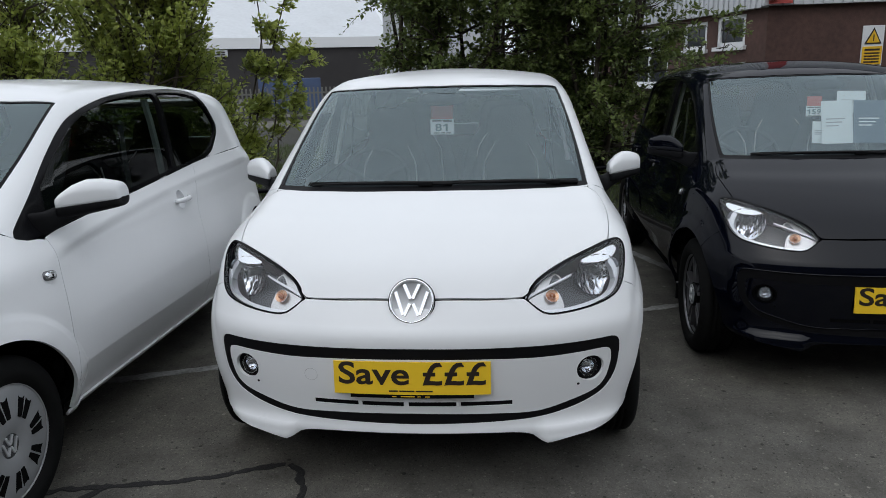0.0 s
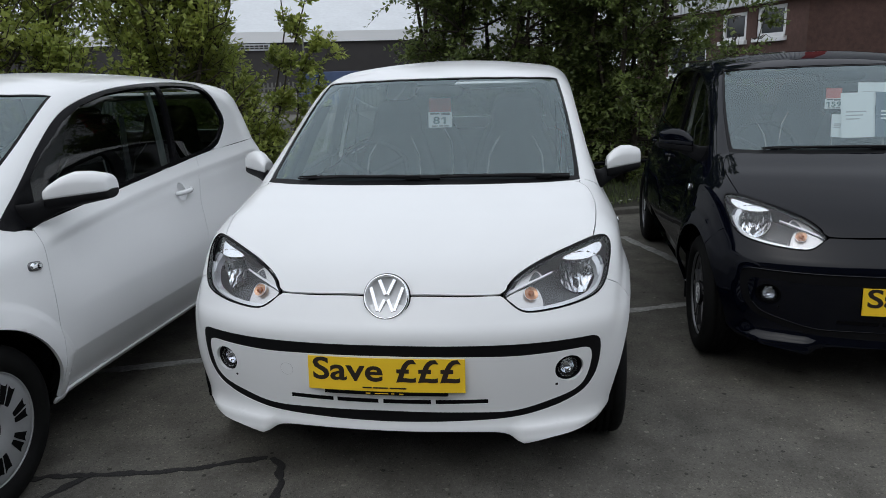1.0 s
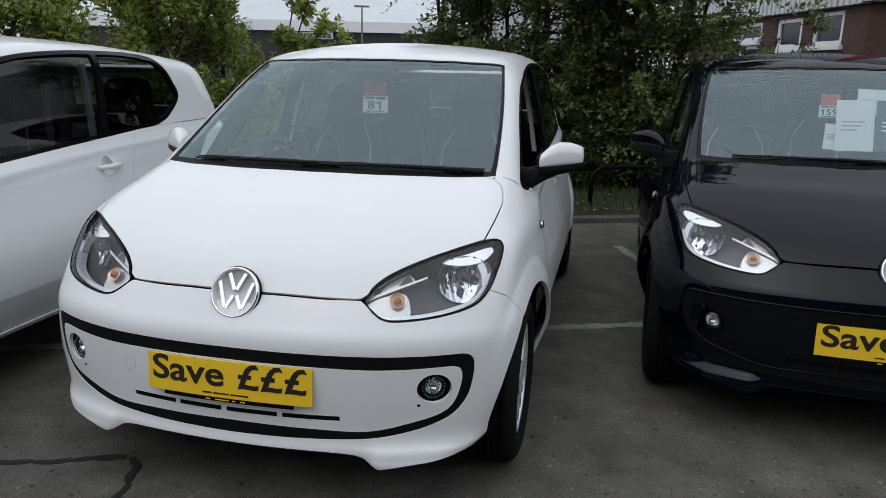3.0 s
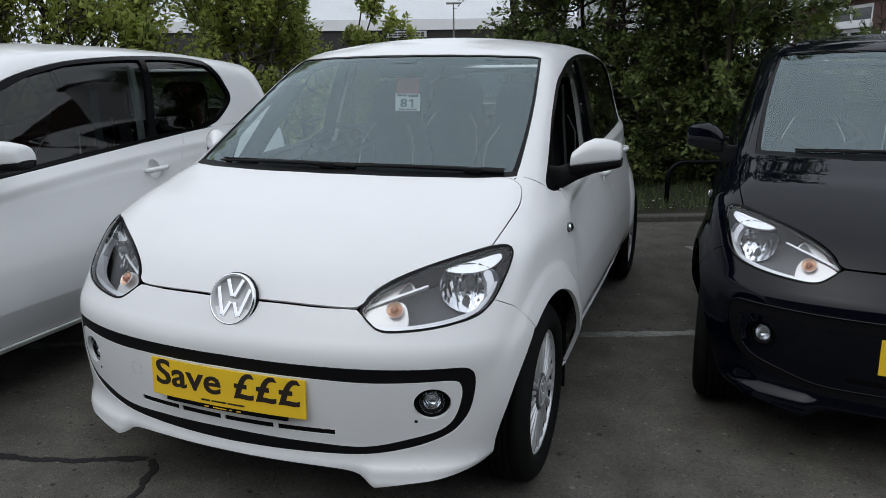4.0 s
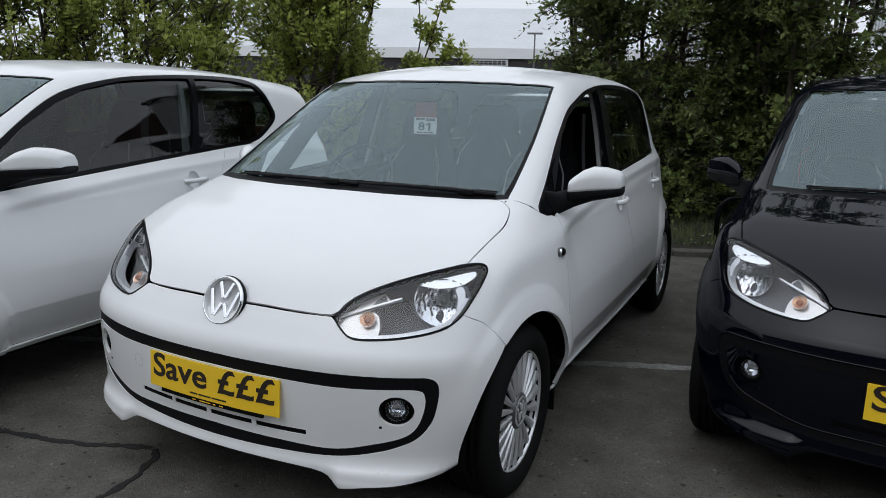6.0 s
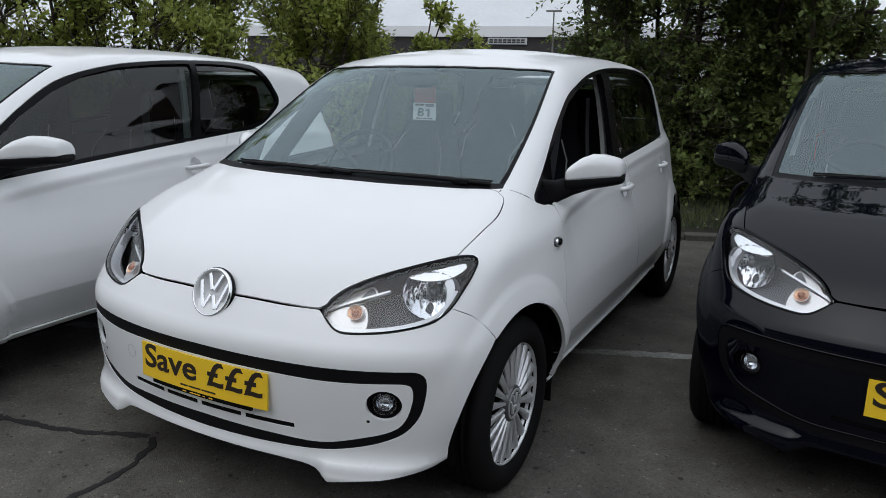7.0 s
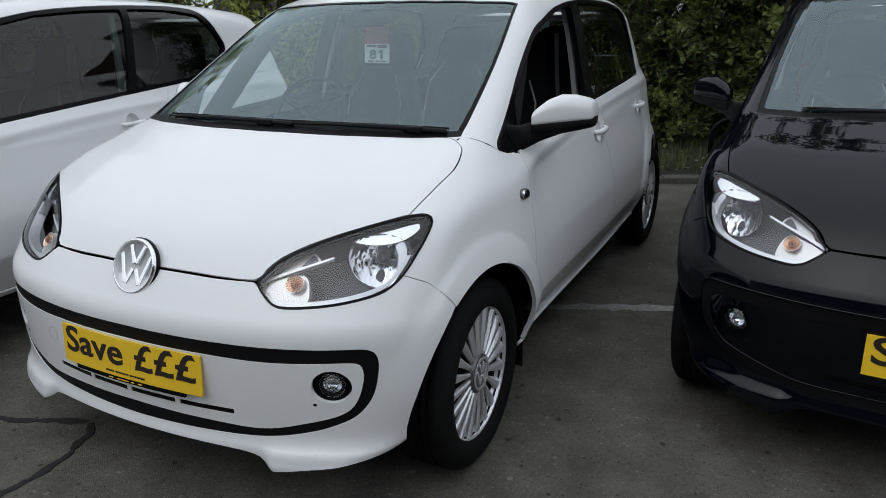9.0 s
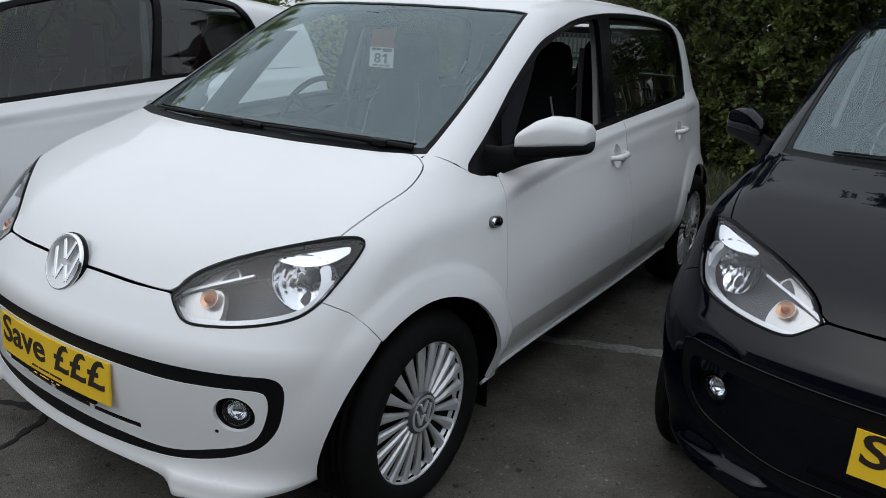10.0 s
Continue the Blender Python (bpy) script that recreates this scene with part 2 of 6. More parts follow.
BLUE_STEEL = material("blue_steel", (0.05, 0.08, 0.16), 0.6, vary=0.15, scale=4)
WINDOW_DARK = material("window_pane", (0.03, 0.034, 0.038), 0.08)
SIGN_YELLOW = material("sign_yellow", (0.80, 0.47, 0.02), 0.5)


def leaf_material(name, a, b):
    m = bpy.data.materials.new(name)
    m.use_nodes = True
    n, l = m.node_tree.nodes, m.node_tree.links
    p = n["Principled BSDF"]
    geo, ramp = n.new("ShaderNodeNewGeometry"), n.new("ShaderNodeValToRGB")
    ramp.color_ramp.elements[0].color, ramp.color_ramp.elements[1].color = (*a, 1), (*b, 1)
    co, spray, blend = n.new("ShaderNodeTexCoord"), n.new("ShaderNodeTexNoise"), n.new("ShaderNodeMath")
    spray.inputs["Scale"].default_value, spray.inputs["Detail"].default_value = 3.2, 3
    blend.operation = "MULTIPLY_ADD"
    blend.inputs[1].default_value = .45
    wide = n.new("ShaderNodeMapRange")
    wide.inputs["From Min"].default_value, wide.inputs["From Max"].default_value = .35, .65
    wide.inputs["To Min"].default_value, wide.inputs["To Max"].default_value = 0, .55
    l.new(co.outputs["Object"], spray.inputs["Vector"]), l.new(spray.outputs["Fac"], wide.inputs["Value"])
    l.new(geo.outputs["Random Per Island"], blend.inputs[0]), l.new(wide.outputs[0], blend.inputs[2])
    l.new(blend.outputs[0], ramp.inputs[0]), l.new(ramp.outputs[0], p.inputs["Base Color"])
    p.inputs["Roughness"].default_value = 0.5
    trans, mix = n.new("ShaderNodeBsdfTranslucent"), n.new("ShaderNodeMixShader")
    mix.inputs[0].default_value = 0.45
    l.new(ramp.outputs[0], trans.inputs["Color"]), l.new(p.outputs[0], mix.inputs[1]), l.new(trans.outputs[0], mix.inputs[2])
    l.new(mix.outputs[0], n["Material Output"].inputs["Surface"])
    return m


LEAF_LIGHT = leaf_material("fresh_leaves", (0.150, 0.205, 0.046), (0.530, 0.585, 0.145))
LEAF_DARK = leaf_material("dark_leaves", (0.031, 0.053, 0.017), (0.245, 0.310, 0.086))


# ---------------------------------------------------------------- mesh helpers
def mesh_part(name, verts, faces, mat, parent=None, label="", smooth=True, normals=None):
    me = bpy.data.meshes.new(name)
    me.from_pydata([tuple(map(float, v)) for v in verts], [], [tuple(map(int, f)) for f in faces])
    me.materials.append(mat)
    if smooth:
        me.polygons.foreach_set("use_smooth", [True] * len(me.polygons))
    if normals is not None:
        me.normals_split_custom_set_from_vertices([tuple(map(float, v)) for v in normals])
    me.update()
    ob = new(name, me)
    if parent is not None:
        ob.parent = parent
    if label:
        ob["label"] = label
    return ob


def part(name, bm, mat, parent=None, label="", smooth=False):
    me = bpy.data.meshes.new(name)
    bm.to_mesh(me)
    bm.free()
    me.materials.append(mat)
    if smooth:
        me.polygons.foreach_set("use_smooth", [True] * len(me.polygons))
    ob = new(name, me)
    if parent is not None:
        ob.parent = parent
    if label:
        ob["label"] = label
    return ob


def box(bm, x0, x1, y0, y1, z0, z1, bevel=0.0, m=None):
    r = bmesh.ops.create_cube(bm, size=1)
    mat = Matrix.Translation(((x0 + x1) / 2, (y0 + y1) / 2, (z0 + z1) / 2)) @ Matrix.Diagonal((x1 - x0, y1 - y0, z1 - z0, 1))
    bmesh.ops.transform(bm, matrix=(m @ mat) if m else mat, verts=r["verts"])
    if bevel:
        edges = list({e for v in r["verts"] for e in v.link_edges})
        bmesh.ops.bevel(bm, geom=edges, offset=bevel, segments=2, affect="EDGES", profile=0.5)
    return bm


def tube(bm, pts, radii, sides=8):
    rings = []
    for i, p in enumerate(pts):
        a, b = Vector(pts[max(i - 1, 0)]), Vector(pts[min(i + 1, len(pts) - 1)])
        q = (b - a).to_track_quat("Z", "Y")
        r = radii[i] if isinstance(radii, (list, tuple)) else radii
        rings.append([bm.verts.new(Vector(p) + q @ Vector((r * math.cos(2 * math.pi * k / sides), r * math.sin(2 * math.pi * k / sides), 0))) for k in range(sides)])
    for a, b in zip(rings, rings[1:]):
        for k in range(sides):
            bm.faces.new((a[k], a[(k + 1) % sides], b[(k + 1) % sides], b[k]))
    bm.faces.new(rings[0][::-1]), bm.faces.new(rings[-1])
    return bm


def lathe(bm, profile, segments=48, axis="x", close=False):
    """Revolves (along, radius) pairs about the x axis."""
    rings = [[bm.verts.new((a, r * math.cos(2 * math.pi * k / segments), r * math.sin(2 * math.pi * k / segments))) for k in range(segments)] for a, r in profile]
    pairs = list(zip(rings, rings[1:])) + ([(rings[-1], rings[0])] if close else [])
    for a, b in pairs:
        for k in range(segments):
            bm.faces.new((a[k], a[(k + 1) % segments], b[(k + 1) % segments], b[k]))
    return bm


# ---------------------------------------------------------------- the car's outer surface
def curve(*pts):
    xs = np.array(pts[0::2], float)
    ys = np.array(pts[1::2], float)
    d = np.diff(ys) / np.diff(xs)
    m = np.empty_like(ys)
    m[1:-1] = (d[:-1] * np.diff(xs)[1:] + d[1:] * np.diff(xs)[:-1]) / (xs[2:] - xs[:-2])
    m[0], m[-1] = d[0], d[-1]

    def at(x):
        x = np.clip(x, xs[0], xs[-1])
        i = np.clip(np.searchsorted(xs, x) - 1, 0, len(xs) - 2)
        h = xs[i + 1] - xs[i]
        t = (x - xs[i]) / h
        return ((1 + 2 * t) * (1 - t) ** 2 * ys[i] + t * (1 - t) ** 2 * h * m[i] + t * t * (3 - 2 * t) * ys[i + 1] + t * t * (t - 1) * h * m[i + 1])
    return at


def smax(a, b, k):
    h = np.maximum(k - np.abs(a - b), 0) / k
    return np.maximum(a, b) + h * h * k / 4


SIDE_LOW = curve(.18, .730, .235, .768, .255, .787, .30, .803, .38, .821, .42, .827, .46, .828, .55, .824, .65, .812, .76, .792, .85, .778, .95, .762, 1.1, .735, 1.5, .66)
SIDE_UP = curve(.60, .925, .80, .800, .872, .768, .90, .749, .95, .720, 1.0, .704, 1.1, .680, 1.2, .655, 1.34, .614, 1.5, .56)
TAPER = curve(-.1, -.125, .1, -.090, .3, -.050, .45, -.020, .65, 0, 1.2, 0, 2.2, 0, 2.6, -.009, 2.9, -.026, 3.1, -.052, 3.3, -.098, 3.55, -.20)
NOSE = curve(.15, .085, .19, .045, .215, .023, .235, .0165, .250, .018, .259, .0212, .270, .025, .30, .028, .34, .026, .40, .022, .50, .020, .565, .022, .582, .026, .62, .050, .66, .074, .70, .098, .76, .13, .85, .17, 1.0, .22)
TAIL = curve(.15, 3.42, .25, 3.50, .4, 3.54, .6, 3.54, .8, 3.53, 1.0, 3.48, 1.2, 3.41, 1.33, 3.34, 1.5, 3.2)
TOP = curve(-.1, .46, .05, .655, .10, .703, .14, .738, .20, .780, .28, .828, .40, .884, .52, .922, .60, .950, .66, .972, .74, 1.018, 1.0, 1.178, 1.25, 1.328, 1.34, 1.372, 1.42, 1.398, 1.6, 1.426, 1.9, 1.441, 2.3, 1.438, 2.7, 1.416, 3.1, 1.374, 3.4, 1.33)
CROWN = curve(0, .01, .6, .02, .75, .04, 1.4, .14, 1.9, .15, 3.5, .15)


SHOULDER = curve(.3, .790, .9, .834, .95, .839, 1.35, .876, 1.85, .910, 2.66, .940, 3.5, .955)


def ease(a, b, t):
    t = np.clip((t - a) / (b - a), 0, 1)
    return t * t * (3 - 2 * t)


def body(x, y, z):
    """Below zero inside the car's body, above zero outside."""
    x = np.abs(x)
    rise = .035 * np.clip(y - 1.8, -1.2, 1.3)
    w = -smax(-SIDE_LOW(z), -SIDE_UP(z - rise), .006) + TAPER(y)
    w = w - .025 * ease(1.0, 1.3, z) * ease(2.75, 3.35, y)
    # creased hollow along the foot of the doors, with the sill standing a little proud
    w = w - .027 * np.minimum(np.clip((.418 - z) / .136, 0, 1), .62 + .38 * np.clip((z - .2669) / .0004, 0, 1)) * ease(.950, .975, y + .12 * (z - .34)) * ease(2.72, 2.60, y)
    # undercut below the shoulder line
    zc = SHOULDER(y)
    w = w - .022 * np.minimum(ease(-.004, .046, zc - z), np.clip((z - .56) / .24, 0, 1)) * ease(.93, 1.15, y) * ease(3.35, 3.0, y)
    # raised lips round the wheel arches
    for hub in (.585, 3.005):
        r = np.hypot(y - hub, z - .29)
        w = w + (.008 * np.exp(-((r - .35) / .05) ** 2) + .010 * ease(.436, .398, r)) * np.clip((.80 - z) / .2, 0, 1) * np.clip((z - .27) / .12, 0, 1)
    side = x - w
    front = NOSE(z) + .24 * x ** 2 + .40 * x ** 6 - (.019 * ease(.280, .236, z) + .026 * ease(.238, .188, z)) * ease(.39, .45, x) - y
    rear = y - TAIL(z) + .22 * x ** 2 + .3 * x ** 6
    ye = y - .26 * x ** 2 * np.clip((2.2 - y) / .8, 0, 1)
    top = z - TOP(ye) + CROWN(ye) * x ** 2
    a = smax(side, top, .09)
    b = smax(front, rear, .1)
    return smax(a, b, np.where(y < 1, .075, .12))


def cast(o, d, far=3.0, near=0.0):
    lo = np.full(len(o), float(near))
    hi = np.full(len(o), float(far))
    for _ in range(36):
        mid = (lo + hi) / 2
        p = o + d * mid[:, None]
        inside = body(p[:, 0], p[:, 1], p[:, 2]) < 0
        lo, hi = np.where(inside, mid, lo), np.where(inside, hi, mid)
    return o + d * ((lo + hi) / 2)[:, None]


def normal_at(p):
    e = 1.5e-3
    g = [(body(p[:, 0] + e * (i == 0), p[:, 1] + e * (i == 1), p[:, 2] + e * (i == 2)) - body(p[:, 0] - e * (i == 0), p[:, 1] - e * (i == 1), p[:, 2] - e * (i == 2))) for i in range(3)]
    g = np.stack(g, 1)
    return g / np.maximum(np.linalg.norm(g, axis=1, keepdims=True), 1e-9)


HUB = 0.9


def lift(kind, uv):
    """From a flat pattern onto the body: wrap (round the nose, height), side, top, roll (round the length), rear."""
    u, v = uv[:, 0], uv[:, 1]
    o0, l0 = np.zeros(len(u)), np.ones(len(u))
    if kind == "wrap":
        return cast(np.stack([o0, o0 + HUB, v], 1), np.stack([np.sin(u / HUB), -np.cos(u / HUB), o0], 1), 1.3)
    if kind == "side":
        return cast(np.stack([o0, u, v], 1), np.stack([l0, o0, o0], 1), 1.2)
    if kind == "top":
        return cast(np.stack([u, v, o0 + .5], 1), np.stack([o0, o0, l0], 1), 1.3)
    if kind == "roll":
        return cast(np.stack([o0, u, o0 + .8], 1), np.stack([np.cos(v / .75), o0, np.sin(v / .75)], 1), 1.2)
    return cast(np.stack([u, o0 + 2.6, v], 1), np.stack([o0, l0, o0], 1), 1.3)


def flat(kind, p):
    p = np.asarray(p, float)
    if kind == "wrap":
        return np.stack([HUB * np.arctan2(p[:, 0], HUB - p[:, 1]), p[:, 2]], 1)
    if kind == "side":
        return p[:, [1, 2]]
    if kind == "top":
        return p[:, [0, 1]]
    if kind == "roll":
        return np.stack([p[:, 1], .75 * np.arctan2(p[:, 2] - .8, p[:, 0])], 1)
    return p[:, [0, 2]]


def from_front(xz):
    xz = np.asarray(xz, float)
    o0 = np.zeros(len(xz))
    return cast(np.stack([xz[:, 0], o0 + .9, xz[:, 1]], 1), np.stack([o0, o0 - 1, o0], 1), 1.2)


def from_side(yz):
    return lift("side", np.asarray(yz, float))


def from_top(xy):
    return lift("top", np.asarray(xy, float))


def rounded(pts, step=0.015, closed=True, smooth=True):
    """A smooth curve through the points, at even steps."""
    p = np.asarray(pts, float)
    n = len(p)
    out = []
    for i in range(n if closed else n - 1):
        p1, p2 = p[i], p[(i + 1) % n]
        p0 = p[i - 1] if closed or i else p1
        p3 = p[(i + 2) % n] if closed or i + 2 < n else p2
        k = max(1, int(np.ceil(np.linalg.norm(p2 - p1) / step)))
        for t in np.arange(k) / k:
            if smooth:
                out.append(.5 * (2 * p1 + (p2 - p0) * t + (2 * p0 - 5 * p1 + 4 * p2 - p3) * t * t + (3 * p1 - p0 - 3 * p2 + p3) * t ** 3))
            else:
                out.append(p1 + (p2 - p1) * t)
    if not closed:
        out.append(p[-1])
    return np.array(out)


def inside(poly, q):
    x, y = q[:, 0][:, None], q[:, 1][:, None]
    a, b = poly, np.roll(poly, -1, 0)
    cross = ((a[:, 1] > y) != (b[:, 1] > y)) & (x < (b[:, 0] - a[:, 0]) * (y - a[:, 1]) / np.where(b[:, 1] == a[:, 1], 1e-12, b[:, 1] - a[:, 1]) + a[:, 0])
    return cross.sum(1) % 2 == 1


def shrink(poly, d):
    a = np.sum(poly[:, 0] * np.roll(poly[:, 1], -1) - np.roll(poly[:, 0], -1) * poly[:, 1])
    t = np.roll(poly, -1, 0) - np.roll(poly, 1, 0)
    t /= np.maximum(np.linalg.norm(t, axis=1, keepdims=True), 1e-9)
    n = np.stack([-t[:, 1], t[:, 0]], 1) * (1 if a > 0 else -1)
    return poly + n * d


STORE = {}
CREASES = [np.array([(y, z) for y in np.arange(.35, 3.4, .02)]) for z in (.408, .4155, .4205, .428)]
CREASES += [np.array([(hub + r * math.cos(a), .29 + r * math.sin(a)) for a in np.arange(.25, 2.9, .02 / r)]) for hub in (.585, 3.005) for r in (.398, .410, .424, .436)]
CREASES += [np.array([(y, float(SHOULDER(y)) + d) for y in np.arange(.92, 3.3, .02)]) for d in (-.050, -.036, -.022, -.010, .002, .010)]


def shell(key, kind, outer, holes=(), step=0.03, offset=0.0, gap=0.0, rim=0.012, rows=()):
    """A panel of the body: the flat outline filled with a fine net, lifted onto the surface, with turned-in edges."""
    if key in STORE:
        return STORE[key]
    outer = np.asarray(outer, float)
    if gap:
        outer = shrink(outer, gap)
    loops = [outer] + [np.asarray(h, float) for h in holes]
    lo, hi = outer.min(0), outer.max(0)
    gx, gy = np.meshgrid(np.arange(lo[0], hi[0], step), np.arange(lo[1], hi[1], step * .87))
    gx = gx + (np.arange(gx.shape[0]) % 2)[:, None] * step / 2
    q = np.stack([gx.ravel(), gy.ravel()], 1)
    ok = inside(outer, q)
    for h in loops[1:]:
        ok &= ~inside(h, q)
    q = q[ok]
    edge = np.concatenate(loops)
    far = np.ones(len(q), bool)
    for i in range(0, len(q), 2000):
        far[i:i + 2000] = (np.linalg.norm(q[i:i + 2000, None] - edge[None], axis=2).min(1) > step * .45)
    q = q[far]
    laid = np.zeros((0, 2))
    for row in rows:
        # a crease: the net is cleared beside it and laid along it
        row = np.asarray(row, float)
        row = row[inside(outer, row)]
        if len(row):
            row = row[np.array([np.linalg.norm(edge - r, axis=1).min() for r in row]) > .003]
        if len(row):
            q = q[np.array([np.linalg.norm(row - r, axis=1).min() for r in q]) > .008] if len(q) else q
            laid = np.concatenate([laid, row[np.array([np.linalg.norm(laid - r, axis=1).min() for r in row]) > .0025]]) if len(laid) else row
    pts = np.concatenate([edge, q, laid])
    edges, s = [], 0
    for lp in loops:
        edges += [(s + i, s + (i + 1) % len(lp)) for i in range(len(lp))]
        s += len(lp)
    v2, _, faces, *_ = delaunay_2d_cdt([Vector(p) for p in pts], edges, [], 0, 1e-7)
    v2 = np.array([(v.x, v.y) for v in v2])
    tri = np.array([f for f in faces if len(f) == 3])
    mid = v2[tri].mean(1)
    ok = inside(outer, mid)
    for h in loops[1:]:
        ok &= ~inside(h, mid)
    tri = tri[ok]
    p = lift(kind, v2)
    n = normal_at(p)
    fn = np.cross(p[tri[:, 1]] - p[tri[:, 0]], p[tri[:, 2]] - p[tri[:, 0]])
    bad = (fn * n[tri[:, 0]]).sum(1) < 0
    tri[bad] = tri[bad][:, ::-1]
    p = p + n * offset
    verts, normals, out = list(p), list(n), [tuple(t) for t in tri]
    if rim:
        count = {}
        for t in tri:
            for a, b in ((t[0], t[1]), (t[1], t[2]), (t[2], t[0])):
                count[(a, b)] = 1
        border = [(a, b) for (a, b) in count if (b, a) not in count]
        idx = {}
        for a, b in border:
            for i in (a, b):
                if i not in idx:
                    idx[i] = len(verts)
                    verts += [p[i], p[i] - n[i] * rim]
                    normals += [np.zeros(3), np.zeros(3)]
        mean = p.mean(0)
        for a, b in border:
            d = p[b] - p[a]
            sn = np.cross(d, n[a])
            for i in (a, b):
                for k in (0, 1):
                    normals[idx[i] + k] = normals[idx[i] + k] + sn
            out.append((idx[b], idx[a], idx[a] + 1, idx[b] + 1))
        for i in range(len(p), len(verts)):
            normals[i] = normals[i] / max(np.linalg.norm(normals[i]), 1e-9)
    STORE[key] = (np.array(verts), out, np.array(normals))
    return STORE[key]


def put(data, name, mat, parent, label="", flip=False):
    v, f, n = data
    if flip:
        s = np.array([-1, 1, 1])
        v, n, f = v * s, n * s, [t[::-1] for t in f]
    return mesh_part(name, v, f, mat, parent, label, True, n)


def mirrored(right):
    """A whole outline from its right half, which runs from the centre line round to the centre line."""
    r = np.asarray(right, float)
    l = r[::-1] * np.array([-1] + [1] * (r.shape[1] - 1))
    return np.concatenate([r, l[1:-1] if abs(r[0, 0]) < 1e-6 and abs(r[-1, 0]) < 1e-6 else l])


# ---------------------------------------------------------------- outlines of the car's panels
LAMP = [(.379, .676), (.394, .699), (.413, .722), (.460, .750), (.533, .780), (.612, .804), (.680, .819), (.714, .817), (.731, .802), (.734, .772), (.727, .735), (.714, .695), (.686, .664), (.625, .645), (.540, .632), (.452, .629), (.406, .651)]
LAMP_UV = rounded(flat("wrap", from_front(LAMP)), .012)
BONNET_FRONT = [(0, .101), (.10, .104), (.25, .115), (.369, .134)]
BONNET_LAMP = [(.392, .160), (.414, .184), (.461, .223), (.537, .281), (.613, .339), (.676, .391)]
BONNET_SIDE = [(.690, .490), (.694, .620), (.676, .712), (.652, .738), (.606, .749)]
BONNET_REAR = [(.488, .706), (.25, .655), (0, .638)]
ARCH_MID, ARCH_REAR_MID = (.577, .29), (3.005, .29)


def arch(mid, a0, a1, r0, r1, n=26):
    return [(mid[0] + (r0 + (r1 - r0) * i / n) * math.cos(radians(a0 + (a1 - a0) * i / n)), mid[1] + (r0 + (r1 - r0) * i / n) * math.sin(radians(a0 + (a1 - a0) * i / n))) for i in range(n + 1)]


SHUT = [(.915, .2692), (.917, .35), (.921, .43), (.941, .55), (.965, .70), (.984, .80), (.992, .878)]
BELT5 = [(1.05, .897), (1.35, .915), (1.75, .938), (2.3, .962), (2.80, .980)]
WIN_FRONT = [(.908, .893), (.862, .908), (.868, .930), (1.0, 1.005), (1.2, 1.135), (1.39, 1.24), (1.54, 1.288), (1.72, 1.328), (1.97, 1.353), (2.3, 1.359)]
WIN5_REAR = [(2.62, 1.349), (2.84, 1.326), (2.905, 1.285), (2.945, 1.200), (2.962, 1.085), (2.945, 1.0), (2.90, .984)]
WIN3_REAR = [(2.55, 1.370), (2.69, 1.352), (2.755, 1.300), (2.81, 1.205), (2.825, 1.160), (2.79, 1.110), (2.66, 1.035), (2.56, 1.005)]
WIN3_FRONT = [(.908, .893), (.862, .908), (.868, .932), (1.0, 1.018), (1.2, 1.155), (1.37, 1.256), (1.52, 1.310), (1.75, 1.352), (2.0, 1.371), (2.3, 1.377)]
BELT3 = [(1.05, .897), (1.45, .926), (1.9, .960), (2.3, .988)]


def outline_window(rear, belt):
    return rounded(flat("roll", from_side((WIN_FRONT if rear is WIN5_REAR else WIN3_FRONT) + rear + belt[::-1])), .02)


def screen_edge(n=14):
    """Right edge of the windscreen, from its foot to its head."""
    a, b = (.644, .772), (.557, 1.459)
    return [(a[0] + (b[0] - a[0]) * i / n + .012 * math.sin(math.pi * i / n), a[1] + (b[1] - a[1]) * i / n) for i in range(n + 1)]


def screen_outline(grow=0.0):
    head = [(.42, 1.392), (.28, 1.344), (.14, 1.318), (0, 1.308)]
    foot = [(0, .652), (.25, .668), (.45, .706), (.60, .752)]
    right = [(x, y) for x, y in foot] + screen_edge() + head
    pts = np.array(right)
    pts = np.concatenate([pts[:-1], [pts[-1]], (pts[::-1] * [-1, 1])[1:-1]])
    uv = flat("roll", from_top(pts))
    uv = rounded(uv, .02, smooth=False)
    return shrink(uv, grow) if grow else uv


def strokes(parent, mat, k, x, half, label):
    """Angled strokes of a round badge that faces along x."""
    for s in (-1, 1):
        for (y0, z0), (y1, z1) in (((.026, .057), (.003, .006)), ((.054, .032), (.027, -.048)), ((.005, -.008), (.024, -.050))):
            d = Vector((0, s * (y1 - y0), z1 - z0)) * k
            q = Vector((0, 0, 1)).rotation_difference(d).to_matrix().to_4x4()
            bm = bmesh.new()
            box(bm, -.004, .004, -half, half, -d.length / 2, d.length / 2, .002, Matrix.Translation((x, s * k * (y0 + y1) / 2, k * (z0 + z1) / 2)) @ q)
            part("stroke", bm, mat, parent, label)


